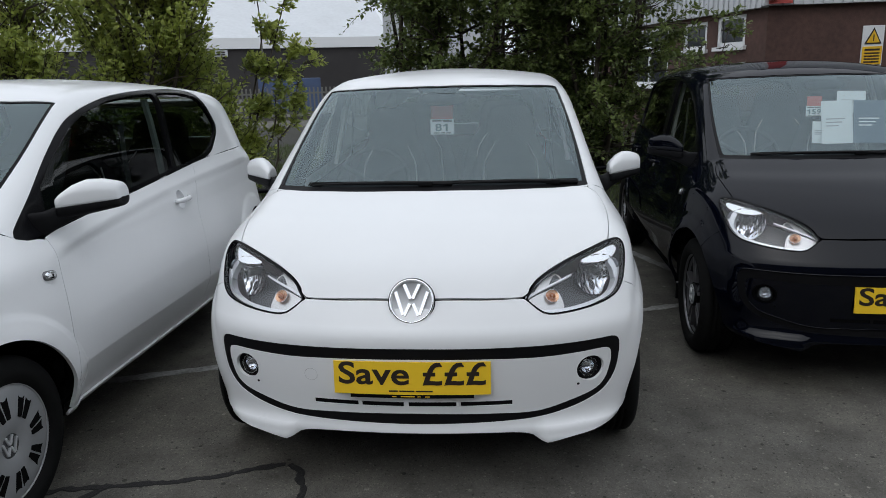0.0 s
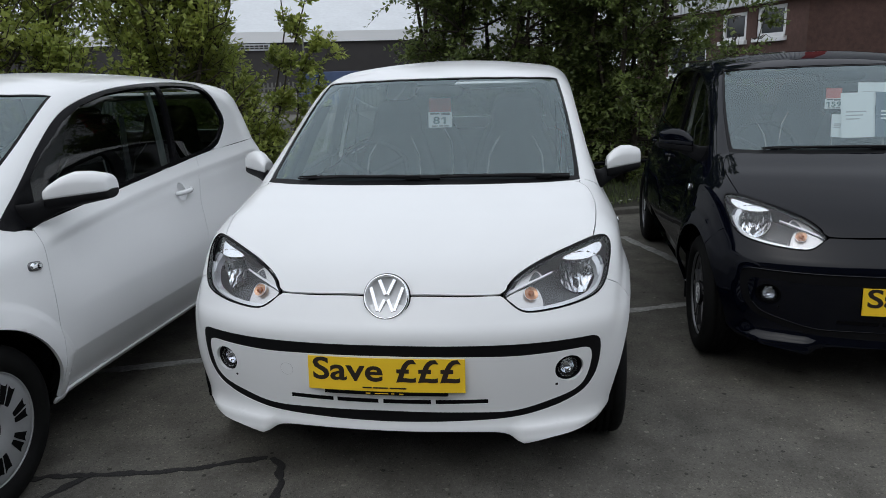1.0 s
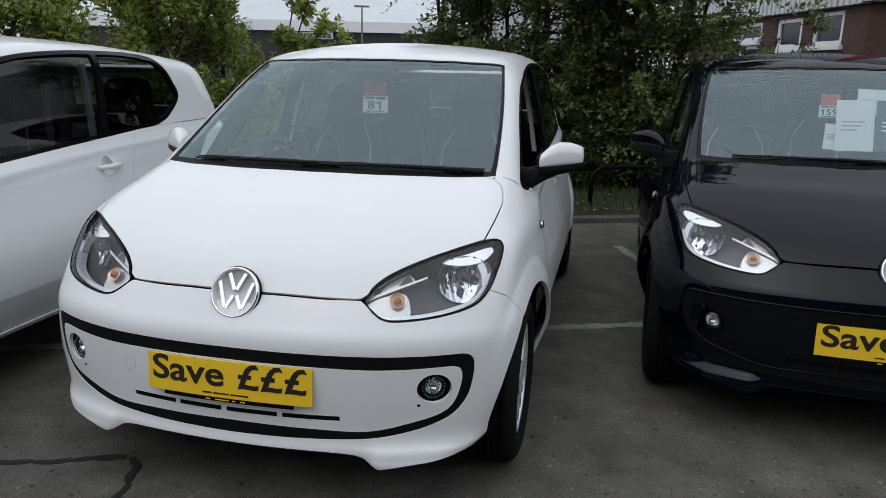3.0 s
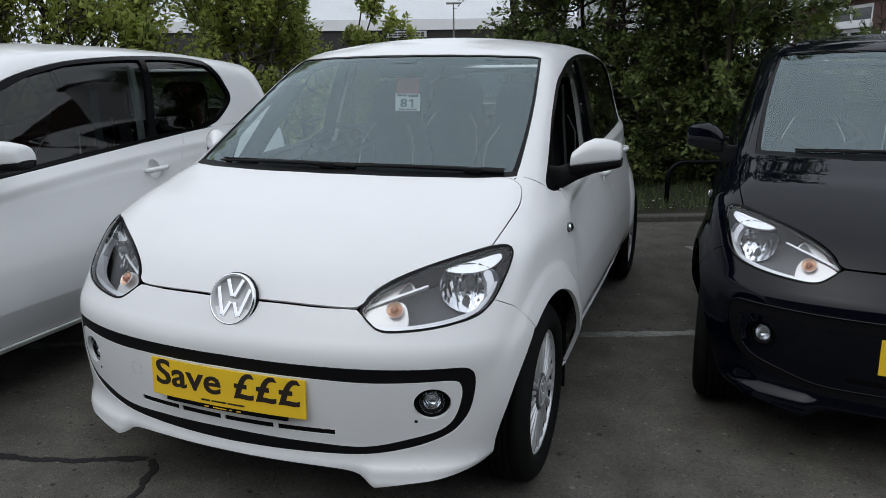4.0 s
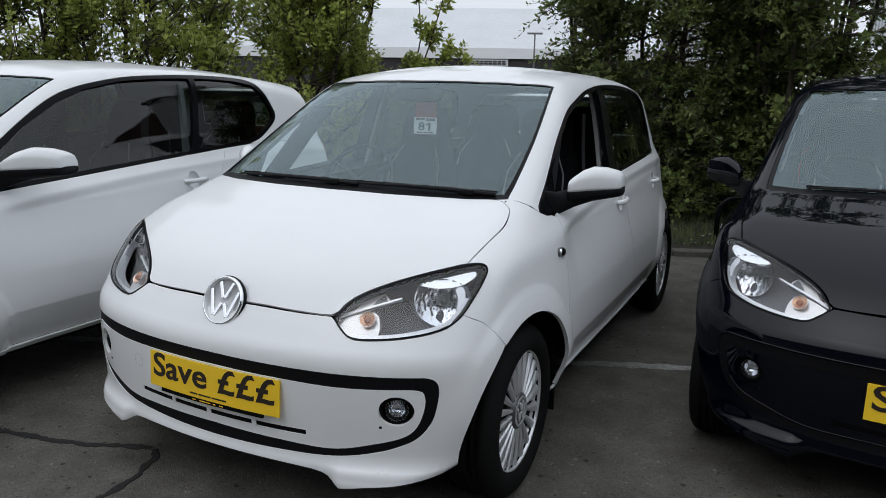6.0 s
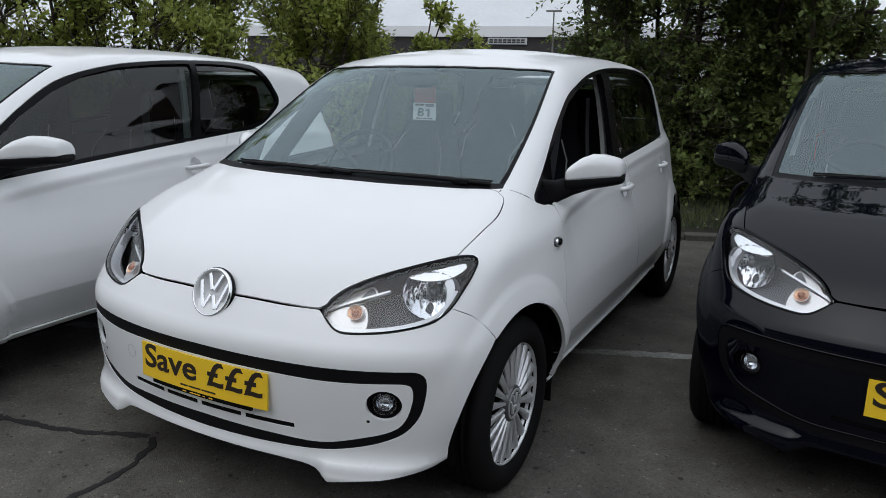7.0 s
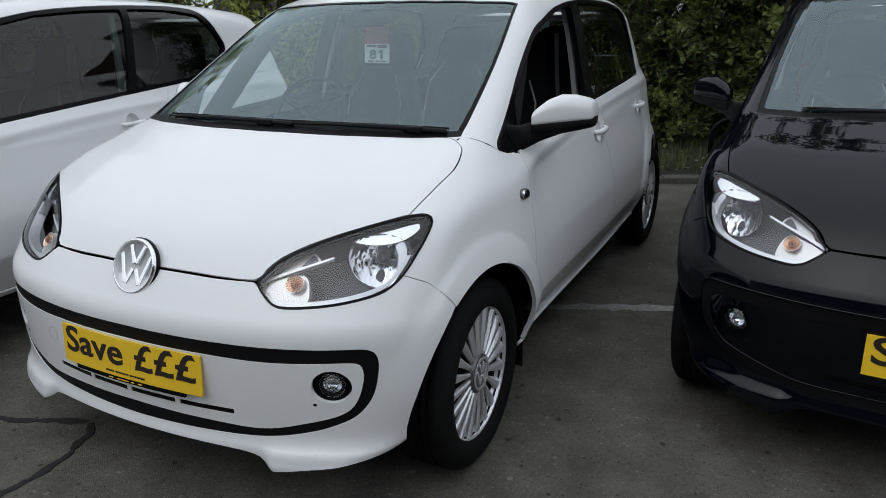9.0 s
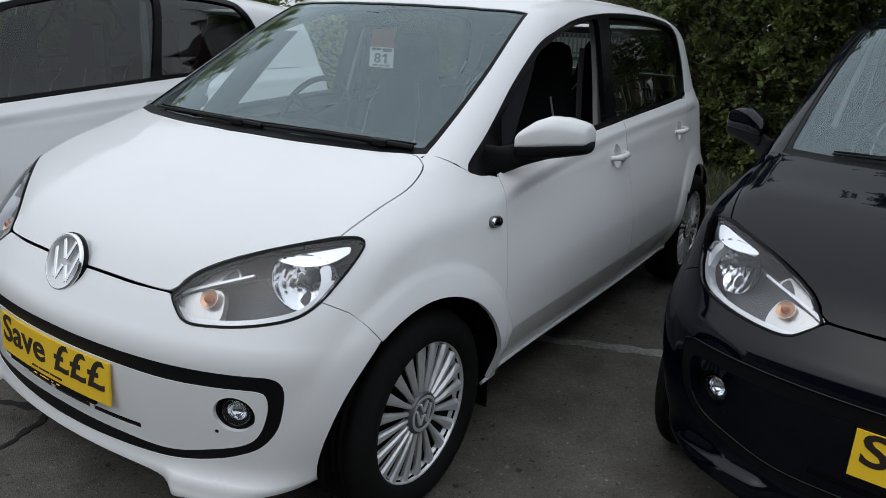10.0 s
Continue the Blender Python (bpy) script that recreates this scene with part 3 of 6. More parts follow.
def car_wheel(name, mat_rim, style, parent, x, y, face):
    """Wheel with the outer side facing +x (face 1) or -x (face -1)."""
    # near-black disc puts shade behind the wheel face
    bm = bmesh.new()
    lathe(bm, [(-.06, .02), (-.06, .125), (-.03, .13), (-.03, .02)], 32)
    w = part("wheel", bm, VOID, parent, smooth=False)
    w.matrix_basis = pose(x, y, .29) @ Matrix.Diagonal((face, 1, 1, 1))
    bm = bmesh.new()
    k = {"spokes": 1.085, "cover": 1.07, "sport": 1.10}[style]
    prof = [(.055, .178 * k), (.072, .186 * k), (.085, .201 + .186 * (k - 1) * .7), (.090, .235), (.084, .262), (.070, .281), (.058, .2865)]
    for g in (.035, .012, -.012, -.035):
        prof += [(g + .006, .289), (g + .004, .281), (g - .004, .281), (g - .006, .289)]
    prof += [(-.058, .2865), (-.070, .281), (-.084, .262), (-.09, .235), (-.08, .19), (-.06, .178)]
    lathe(bm, prof, 64)
    part("tyre", bm, RUBBER, w, "black rubber tyre", smooth=True)
    bm = bmesh.new()
    lathe(bm, [(a, b * k) for a, b in ((.045, .172), (.058, .1825), (.066, .1865), (.071, .1845), (.068, .1815), (.052, .1795), (.035, .176))], 64)
    part("rim", bm, mat_rim, w, smooth=True)
    # the barrel wears the darkened colour, so spoke gaps read as shade
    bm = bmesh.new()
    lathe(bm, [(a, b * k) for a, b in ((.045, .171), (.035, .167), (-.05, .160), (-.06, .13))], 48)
    part("barrel", bm, BARREL_SHADE, w, smooth=True)
    if style == "spokes":
        n = 20
        bm = bmesh.new()
        wide = [(.040, .0052, .060), (.07, .0066, .066), (.11, .0092, .066), (.15, .0132, .065), (.197, .0185, .063)]
        rows = []
        for r, h, a in wide:
            rows.append([bm.verts.new((a - .012, r, -h)), bm.verts.new((a - .003, r, -h)), bm.verts.new((a + .002, r, -h * .6)), bm.verts.new((a + .002, r, h * .3)), bm.verts.new((a - .006, r, h)), bm.verts.new((a - .012, r, h))])
        for a, b in zip(rows, rows[1:]):
            for k in range(6):
                bm.faces.new((a[k], a[(k + 1) % 6], b[(k + 1) % 6], b[k]))
        first = part("spoke", bm, mat_rim, w)
        for k in range(1, n):
            o = new("spoke", first.data)
            o.parent = w
            o.matrix_basis = Matrix.Rotation(2 * math.pi * k / n, 4, "X")
    elif style == "cover":
        bm = bmesh.new()
        lathe(bm, [(.062, .196), (.070, .189), (.074, .178), (.078, .148), (.082, .110), (.083, .080), (.080, .055), (.074, .040)], 64)
        part("wheel_cover", bm, mat_rim, w, "silver plastic wheel cover", smooth=True)
        first = None
        for k in range(16):
            if first is None:
                bm = bmesh.new()
                ring_a = [bm.verts.new((.0835 - .0001 * i, r, z)) for i, (r, z) in enumerate(((.092, -.008), (.112, -.0120), (.160, -.0175), (.178, -.0140), (.180, .0125), (.162, .0150), (.112, .0095), (.092, .006)))]
                for v in ring_a:
                    v.co.x = .0862 - max(v.co.y - .098, -.004) * .16
                f = bm.faces.new(ring_a)
                ex = bmesh.ops.extrude_face_region(bm, geom=[f])
                bmesh.ops.translate(bm, vec=(-.012, 0, 0), verts=[g for g in ex["geom"] if isinstance(g, bmesh.types.BMVert)])
                bmesh.ops.recalc_face_normals(bm, faces=bm.faces)
                first = o = part("slot", bm, VOID, w)
            else:
                o = new("slot", first.data)
                o.parent = w
            o.matrix_basis = Matrix.Rotation(2 * math.pi * (k // 2 + (.315 if k % 2 else 0)) / 8, 4, "X")
    else:
        n = 10
        bm = bmesh.new()
        rows = []
        for r, h, a in ((.03, .010, .058), (.08, .009, .062), (.13, .0085, .062), (.190, .011, .060)):
            rows.append([bm.verts.new((a - .025, r, -h)), bm.verts.new((a, r, -h * .8)), bm.verts.new((a, r, h * .8)), bm.verts.new((a - .025, r, h))])
        for a, b in zip(rows, rows[1:]):
            for k in range(4):
                bm.faces.new((a[k], a[(k + 1) % 4], b[(k + 1) % 4], b[k]))
        first = part("spoke", bm, mat_rim, w)
        for k in range(1, n):
            o = new("spoke", first.data)
            o.parent = w
            o.matrix_basis = Matrix.Rotation(2 * math.pi * (k // 2 * 2 + (k % 2) * .55) / n, 4, "X")
    bm = bmesh.new()
    lathe(bm, [(.045, .062), (.066, .061), (.072, .056), (.0725, .050), (.0705, .046), (.070, .002)], 32)
    part("hub_cap", bm, HUB_GREY if style != "sport" else GLOSS_BLACK, w, smooth=True)
    bm = bmesh.new()
    lathe(bm, [(.0705, .0515), (.0745, .0515), (.0750, .0440), (.0705, .0435)], 32, close=True)
    ring_ = part("hub_badge", bm, SILVER, w, "bright ring on the hub")
    strokes(ring_, SILVER, .60, .0728, .0042, "angled stroke")
    return w


def lettering(text, size, bold, mat, parent, m, name="letter", depth=.0008, width=None):
    cu = bpy.data.curves.new(name, "FONT")
    cu.body, cu.size, cu.offset, cu.extrude = text, size, bold, depth
    cu.align_x, cu.align_y = "CENTER", "CENTER"
    cu.resolution_u = 4
    tmp = new(name, cu)
    me = bpy.data.meshes.new_from_object(tmp)
    bpy.data.objects.remove(tmp)
    co = np.array([v.co for v in me.vertices])
    faces = [tuple(f.vertices) for f in me.polygons]
    bpy.data.meshes.remove(me)
    if width:
        m = m @ Matrix.Diagonal((width / np.ptp(co[:, 0]), 1, 1, 1))
    # one mesh a letter: faces whose spans along the line overlap belong together
    spans = []
    for a, b in sorted((co[list(f), 0].min(), co[list(f), 0].max()) for f in faces):
        if spans and a <= spans[-1][1]:
            spans[-1][1] = max(spans[-1][1], b)
        else:
            spans.append([a, b])
    out = []
    for a, b in spans:
        own = [f for f in faces if a <= co[list(f), 0].mean() <= b]
        ids = sorted({i for f in own for i in f})
        place = {v: k for k, v in enumerate(ids)}
        ob = mesh_part(name, co[ids], [[place[i] for i in f] for f in own], mat, parent, smooth=False)
        ob.matrix_basis = m
        out.append(ob)
    return out


def loft(bm, rings, cap=True):
    vs = [[bm.verts.new(p) for p in r] for r in rings]
    n = len(vs[0])
    for a, b in zip(vs, vs[1:]):
        for k in range(n):
            bm.faces.new((a[k], a[(k + 1) % n], b[(k + 1) % n], b[k]))
    if cap:
        bm.faces.new(vs[0][::-1]), bm.faces.new(vs[-1])
    bmesh.ops.recalc_face_normals(bm, faces=bm.faces)
    return bm


def oval(cx, cy, cz, ax, az, n=20, p=2.6, tilt=0.0):
    out = []
    for k in range(n):
        t = 2 * math.pi * k / n
        c, s = math.cos(t), math.sin(t)
        x = ax * math.copysign(abs(c) ** (2 / p), c)
        z = az * math.copysign(abs(s) ** (2 / p), s)
        out.append((cx + x, cy + tilt * z, cz + z))
    return out


def seat(parent, x, y, wide=.24):
    bm = bmesh.new()
    loft(bm, [oval(x, y + dy, .42 + dz, wide * k, .07 * k2, 20, 3.5) for dy, dz, k, k2 in ((-.27, .02, .85, .5), (-.24, .02, .97, .9), (-.05, 0, 1, 1), (.15, -.01, 1, 1), (.22, 0, .9, .7))])
    s = part("seat", bm, CLOTH, parent, "dark cloth seat with pale piping", smooth=True)
    bm = bmesh.new()
    rings = []
    for dz, dy, w, d in ((.44, .20, .8, .05), (.50, .22, .98, .075), (.70, .27, 1.0, .075), (.88, .33, .9, .065), (1.0, .365, .72, .055), (1.06, .38, .60, .05), (1.16, .40, .55, .05), (1.22, .415, .45, .035), (1.235, .42, .3, .02)):
        ring = []
        for k in range(20):
            t = 2 * math.pi * k / 20
            c, sn = math.cos(t), math.sin(t)
            ring.append((x + wide * w * math.copysign(abs(c) ** .6, c), y + dy + d * math.copysign(abs(sn) ** .7, sn), dz))
        rings.append(ring)
    loft(bm, rings)
    part("backrest", bm, CLOTH, s, smooth=True)
    for sx in (-1, 1):
        bm = bmesh.new()
        tube(bm, [(x + sx * wide * .62, y + .155, .55), (x + sx * wide * .66, y + .20, .75), (x + sx * wide * .60, y + .255, .93), (x + sx * wide * .40, y + .305, 1.02)], .004, 6)
        part("piping", bm, PIPING, s)


def headlamp(parent, flip, body_mat):
    sx = -1 if flip else 1
    inner = shrink(LAMP_UV, .0045)
    bezel = put(shell("lamp_bezel", "wrap", LAMP_UV, [inner], .02, .0015, 0, .02), "headlight", GLOSS_BLACK, parent, "clear halogen headlight with amber indicator bulb", flip)
    put(shell("lamp_cover", "wrap", inner, (), .025, .0, 0, 0), "lens", LENS, bezel, "clear lens cover", flip)
    put(shell("lamp_bowl", "wrap", shrink(LAMP_UV, .004), (), .03, -.100, 0, -.100), "housing", LAMP_BACK, bezel, "dark grey lamp housing", flip)
    # main reflector: a deep round dish that looks forward and outward
    def dish(name, c, r, deep, yaw, mat, label, squash=1.0, seg=40, ribs=0):
        bm = bmesh.new()
        prof = [(0.004, r * 1.03), (0.0, r * 1.03), (-.002, r)] + [(-deep * (1 - (q / 16) ** 2), r * q / 16) for q in range(15, 0, -1)]
        lathe(bm, prof, seg)
        if ribs:
            for v in bm.verts:
                a = math.atan2(v.co.z, v.co.y)
                rr = math.hypot(v.co.y, v.co.z) / r
                v.co.x += (.0007 * math.sin(ribs * v.co.y / r) * (v.co.z < .1 * r)) * (.12 < rr < .97)
        o = part(name, bm, mat, bezel, label, smooth=True)
        o.data.transform(pose(*c, 0, 0, yaw) @ Matrix.Diagonal((1, squash, 1, 1)))
        p = np.array([v.co for v in o.data.vertices])
        cut = bmesh.new()
        cut.from_mesh(o.data)
        cut.verts.ensure_lookup_table()
        bmesh.ops.delete(cut, geom=[cut.verts[k] for k in np.flatnonzero(body(p[:, 0], p[:, 1], p[:, 2]) > -.012)], context="VERTS")
        cut.transform(Matrix.Diagonal((sx, 1, 1, 1)))
        cut.to_mesh(o.data)
        cut.free()
        if flip:
            o.data.flip_normals()
        return o
    dish("reflector", (.632, .318, .716), .078, .044, -66, REFLECTOR, "ribbed chrome reflector dish", 1.06, 96, 22)
    bm = bmesh.new()
    lathe(bm, [(-.03, .016), (.004, .015), (.010, .010), (.012, .001)], 16)
    o = part("bulb_shield", bm, HUB_GREY, bezel, "grey shield in front of the main bulb", smooth=True)
    o.matrix_basis = Matrix.Diagonal((sx, 1, 1, 1)) @ pose(.630, .330, .716, 0, 0, -66)
    small = np.array([(.416, .704), (.426, .722), (.440, .740), (.458, .752), (.484, .753), (.502, .742), (.502, .732), (.460, .719)])
    put(shell("lamp_small", "wrap", rounded(flat("wrap", from_front(small)), .008), (), .010, -.030, 0, .020), "side_reflector", PALE_LENS, bezel, "small pointed bright reflector", flip)
    # dark piece paints the shade on the small reflector's outer half
    shade_ = np.array([(.464, .721), (.474, .740), (.486, .748), (.498, .739), (.498, .732)])
    put(shell("lamp_small_shade", "wrap", rounded(flat("wrap", from_front(shade_)), .008), (), .010, -.028, 0, .004), "reflector_painted_shade", LAMP_BACK, bezel, "", flip)
    cell = np.array([(.386, .672), (.400, .684), (.43, .695), (.466, .704), (.490, .699), (.507, .672), (.509, .646), (.470, .638), (.43, .640), (.404, .652)])
    put(shell("lamp_indicator", "wrap", rounded(flat("wrap", from_front(cell)), .012), (), .012, -.026, 0, .02), "indicator", PALE_LENS, bezel, "pale indicator chamber", flip)
    # amber bulb in a dish along the lens, the bulb's reflection painted in
    bulb_at = np.array([.466, .172, .674])
    out = normal_at(bulb_at[None])[0]
    faces_out = Vector(out).to_track_quat("X", "Z").to_matrix().to_4x4()
    across = Matrix.Diagonal((sx, 1, 1, 1))
    bm = bmesh.new()
    bmesh.ops.create_uvsphere(bm, u_segments=16, v_segments=10, radius=.0105)
    b = part("bulb", bm, AMBER, bezel, "amber indicator bulb", smooth=True)
    b.matrix_basis = across @ Matrix.Translation(bulb_at + out * .002) @ faces_out
    bm = bmesh.new()
    lathe(bm, [(.001, .0236), (.003, .0240), (.0035, .0228), (-.002, .0226)], 24, close=True)
    o = part("bulb_ring", bm, CHROME, bezel, "bright ring round the bulb", smooth=True)
    o.matrix_basis = across @ Matrix.Translation(bulb_at) @ faces_out
    bm = bmesh.new()
    lathe(bm, [(.002, .0226), (-.001, .018), (-.004, .010), (-.005, .001)], 24)
    o = part("bulb_dish", bm, AMBER_REFLECTION, bezel, "dish behind the bulb, its amber reflection put into the colour", smooth=True)
    o.matrix_basis = across @ Matrix.Translation(bulb_at) @ faces_out
    # bright strip along the lower edge
    lower = np.array([(.397, .657), (.42, .639), (.46, .634), (.54, .639), (.62, .652), (.68, .671), (.706, .70), (.717, .74), (.709, .74), (.698, .706), (.674, .680), (.617, .662), (.54, .649), (.46, .644), (.425, .648), (.402, .660)])
    put(shell("lamp_strip", "wrap", rounded(flat("wrap", from_front(lower)), .012), (), .012, -.014, 0, .03), "trim_strip", SILVER, bezel, "bright strip along the lower edge", flip)
    bar = np.array([(.380, .680), (.43, .700), (.48, .718), (.540, .740), (.539, .744), (.48, .724), (.43, .707), (.380, .688)])
    put(shell("lamp_bar", "wrap", rounded(flat("wrap", from_front(bar)), .012), (), .012, -.020, 0, .012), "divider", SILVER, bezel, "bright divider above the indicator", flip)
    upper = np.array([(.572, .776), (.627, .794), (.68, .808), (.706, .807), (.713, .797), (.698, .780), (.672, .771), (.62, .768)])
    put(shell("lamp_upper", "wrap", rounded(flat("wrap", from_front(upper)), .012), (), .012, -.016, 0, .02), "upper_reflector", CHROME, bezel, "bright upper reflector", flip)
    facet = np.array([(.676, .767), (.692, .772), (.710, .742), (.710, .716), (.700, .712), (.692, .742)])
    put(shell("lamp_facet", "wrap", rounded(flat("wrap", from_front(facet)), .010), (), .012, -.020, 0, .020), "side_facet", SILVER, bezel, "bright facet beside the dish", flip)
    return bezel


def door_mirror(parent, flip, cap_mat, lifted=0.0):
    sx = -1 if flip else 1

    def ring(t, shrink_, lo, hi):
        # t runs from the inner end (0) to the outer end (1)
        cx, cy = .770 + .156 * t, 1.098 + .132 * t
        w = .062 * (1 - .18 * t) * shrink_
        return cx, cy, w, lo, hi
    stations = [(-.025, .80, .001, .036), (-.012, .93, 0, .045), (.06, .99, 0, .055), (.20, 1.0, 0, .073), (.40, 1.0, 0, .085), (.65, .98, 0, .080), (.86, .94, 0, .067), (.955, .88, 0, .058), (.985, .76, 0, .050), (.995, .55, .003, .038)]
    base = .964 + lifted
    section = ((-1, 0), (-1.03, .12), (-1.03, .52), (-.97, .66), (-.66, .90), (-.36, .98), (0, 1), (.4, .96), (.75, .78), (.97, .45), (1, .2), (1, 0))

    def half(upper):
        bm = bmesh.new()
        rings = []
        for t, s, lo, hi in stations:
            cx, cy, w, _, _ = ring(t, s, lo, hi)
            foot = base + lo + .007 * t
            if upper:
                r = [(sx * cx, cy + w * d, foot + hi * h) for d, h in section] + [(sx * cx, cy + w * .5, foot - .002), (sx * cx, cy - w * .5, foot - .002)]
            else:
                deep = .050 * s ** .5 * (1 - .34 * t)
                r = [(sx * cx, cy + .97 * w * d, foot - deep * h) for d, h in section] + [(sx * cx, cy + w * .5, foot + .002), (sx * cx, cy - w * .5, foot + .002)]
            rings.append(r)
        return loft(bm, rings)
    m = part("door_mirror", half(False), PLASTIC, parent, "door mirror with a body-coloured cap", smooth=True)
    part("mirror_cap", half(True), cap_mat, m, "glossy mirror cap", smooth=True)
    bm = bmesh.new()
    loft(bm, [oval(sx * x, y, z, .018, h, 14, 2.5) for x, y, z, h in ((.690, .965, .925, .050), (.735, 1.02, .922 + lifted * .5, .042), (.78, 1.08, .940 + lifted, .034), (.84, 1.14, .952 + lifted, .024))])
    part("arm", bm, PLASTIC, m, smooth=True)
    return m


def make_car(name, paint, doors, wheels, label, plate_label, open_window, mirror_paint=None, trim=None):
    car = new(name)
    car.empty_display_size = .3
    tagged(car, label, "car", "small cars parked in a row")
    trim = trim or PLASTIC
    # bonnet
    half = rounded(np.array([(x, y + .0015) for x, y in BONNET_FRONT] + BONNET_LAMP), .02, closed=False)
    half2 = rounded(np.array([BONNET_LAMP[-1]] + BONNET_SIDE + BONNET_REAR), .02, closed=False)
    right = np.concatenate([half, half2[1:]])
    put(shell("bonnet", "top", mirrored(right), (), .026, 0, .0028), "bonnet", paint, car)
    # front bumper
    top = np.concatenate([flat("wrap", from_top(rounded(BONNET_FRONT, .03, closed=False))), LAMP_UV[0:0]])
    lamp_low = flat("wrap", from_front([(.379, .676), (.406, .651), (.452, .629), (.540, .632), (.625, .645), (.686, .664), (.714, .695)]))
    seam = flat("wrap", from_side([(.330, .668), (.360, .633), (.388, .590)]))
    arc = flat("wrap", from_side(arch(ARCH_MID, 122, 184, .351, .330, 14)))
    low = flat("wrap", from_front([(.722, .248), (.700, .237), (.659, .231), (.592, .220), (.53, .213), (.475, .204), (.446, .200), (.424, .207), (.380, .231), (.28, .239), (0, .241)]))
    right = np.concatenate([top, rounded(lamp_low, .02, closed=False)[1:], rounded(seam, .02, closed=False), arc[1:], rounded(low, .02, closed=False)])
    fog_c = flat("wrap", from_front([(.592, .438)]))[0]
    ring = lambda c, r, n=28: np.array([(c[0] + r * math.cos(2 * math.pi * k / n), c[1] + r * .96 * math.sin(2 * math.pi * k / n)) for k in range(n)])
    both = np.array([-1, 1])
    loop_out = [(0, .541), (.22, .539), (.41, .538), (.54, .539), (.63, .540), (.668, .539), (.688, .528), (.695, .505), (.693, .465), (.680, .408), (.648, .360), (.605, .332), (.53, .305), (.41, .282), (.22, .274), (0, .271)]
    loop_in = [(0, .503), (.25, .500), (.41, .497), (.53, .500), (.615, .503), (.648, .501), (.661, .490), (.663, .455), (.645, .395), (.61, .360), (.53, .333), (.41, .305), (.25, .305), (0, .309)]
    lo = flat("wrap", from_front(loop_out))
    li = flat("wrap", from_front(loop_in))
    lo = mirrored(rounded(lo, .015, closed=False))
    li = mirrored(rounded(li, .015, closed=False))
    lip = [flat("wrap", from_front([(x, z) for x in np.arange(-.70, .701, .02)])) for z in (.205, .220, .232, .240, .255)]
    put(shell("bumper", "wrap", mirrored(right), [lo], .022, 0, .0013, .014, lip), "front_bumper", paint, car, "smooth front bumper in body colour")
    slots = [rounded(flat("wrap", from_front([(a, .335), (b, .335), (b, .351), (a, .351)])), .02, smooth=False) for a, b in ((-.338, -.185), (-.172, -.03), (-.014, .145), (.160, .330))]
    put(shell("bumper_panel", "wrap", li, [ring(fog_c, .046), ring(fog_c * both, .046)] + slots, .022, 0, 0, .014), "lower_panel", paint, car, "smooth panel inside the black trim loop")
    put(shell("loop", "wrap", shrink(lo, -.004), [shrink(li, .004)], .018, -.0022, 0, 0), "bumper_trim", trim, car, "black trim loop round the lower bumper")
    if paint is BLACK_PAINT:
        edge = lift("wrap", mirrored(rounded(flat("wrap", from_front([(x, z + .004) for x, z in loop_out[:7]])), .02, closed=False)))
        edge = np.concatenate([edge[len(edge) // 2:], edge[:len(edge) // 2]])
        bm = bmesh.new()
        tube(bm, [tuple(p + q * .001) for p, q in zip(edge, normal_at(edge))], .0032, 6)
        part("trim_edge", bm, paint, car, "rolled edge above the bumper trim", smooth=True)
        edge = lift("wrap", mirrored(rounded(flat("wrap", from_front([(x, z + .002) for x, z in loop_in[8:]])), .02, closed=False)))
        bm = bmesh.new()
        tube(bm, [tuple(p + q * .0005) for p, q in zip(edge, normal_at(edge))], .0022, 6)
        part("trim_edge", bm, paint, car, "fine rolled edge below the fog lamps", smooth=True)
    for sx in (1, -1):
        f = put(shell("fog_bezel", "wrap", ring(fog_c, .045), [ring(fog_c, .037)], .01, -.010, 0, .02), "fog_lamp", GLOSS_BLACK, car, "round fog lamp in a recess", sx < 0)
        bm = bmesh.new()
        lathe(bm, [(-.022, .0375), (-.012, .037), (-.006, .028), (-.004, .014), (-.0035, .001)], 28)
        c = lift("wrap", fog_c[None])[0]
        n = normal_at(c[None])[0]
        yaw = math.degrees(math.atan2(n[1], n[0]))
        o = part("lens", bm, LENS, f, smooth=True)
        o.matrix_basis = Matrix.Diagonal((sx, 1, 1, 1)) @ pose(*c, 0, 0, yaw)
        bm = bmesh.new()
        lathe(bm, [(-.018, .036), (-.03, .030), (-.045, .022), (-.046, .001)], 28)
        o = part("bowl", bm, DARK_GLASS, f, smooth=True)
        o.matrix_basis = Matrix.Diagonal((sx, 1, 1, 1)) @ pose(*c, 0, 0, yaw)
        bm = bmesh.new()
        lathe(bm, [(-.020, .024), (-.024, .0225), (-.032, .016), (-.038, .008), (-.039, .001)], 28)
        o = part("reflector", bm, REFLECTOR, f, smooth=True)
        o.matrix_basis = Matrix.Diagonal((sx, 1, 1, 1)) @ pose(*c, 0, 0, yaw)
        dot = flat("wrap", from_front([(sx * .550, .388)]))[0]
        put(shell("nozzle%d" % sx, "wrap", ring(dot, .0045, 10), (), .004, .0008, 0, .003), "nozzle", PLASTIC, car)
    for k, slot in enumerate(slots):
        put(shell("slot%d" % k, "wrap", shrink(slot, -.003), (), .02, -.003, 0, 0), "grille_slot", GLOSS_BLACK, car, "narrow black cooling slot")
    eye_c = flat("wrap", from_front([(-.345, .438)]))[0]
    if paint is WHITE:
        put(shell("tow", "wrap", ring(eye_c, .0225), [ring(eye_c, .0215)], .006, .0006, 0, .002), "tow_cover", SEAM_GREY, car, "round tow-eye cover outline")
    # badge
    bm = bmesh.new()
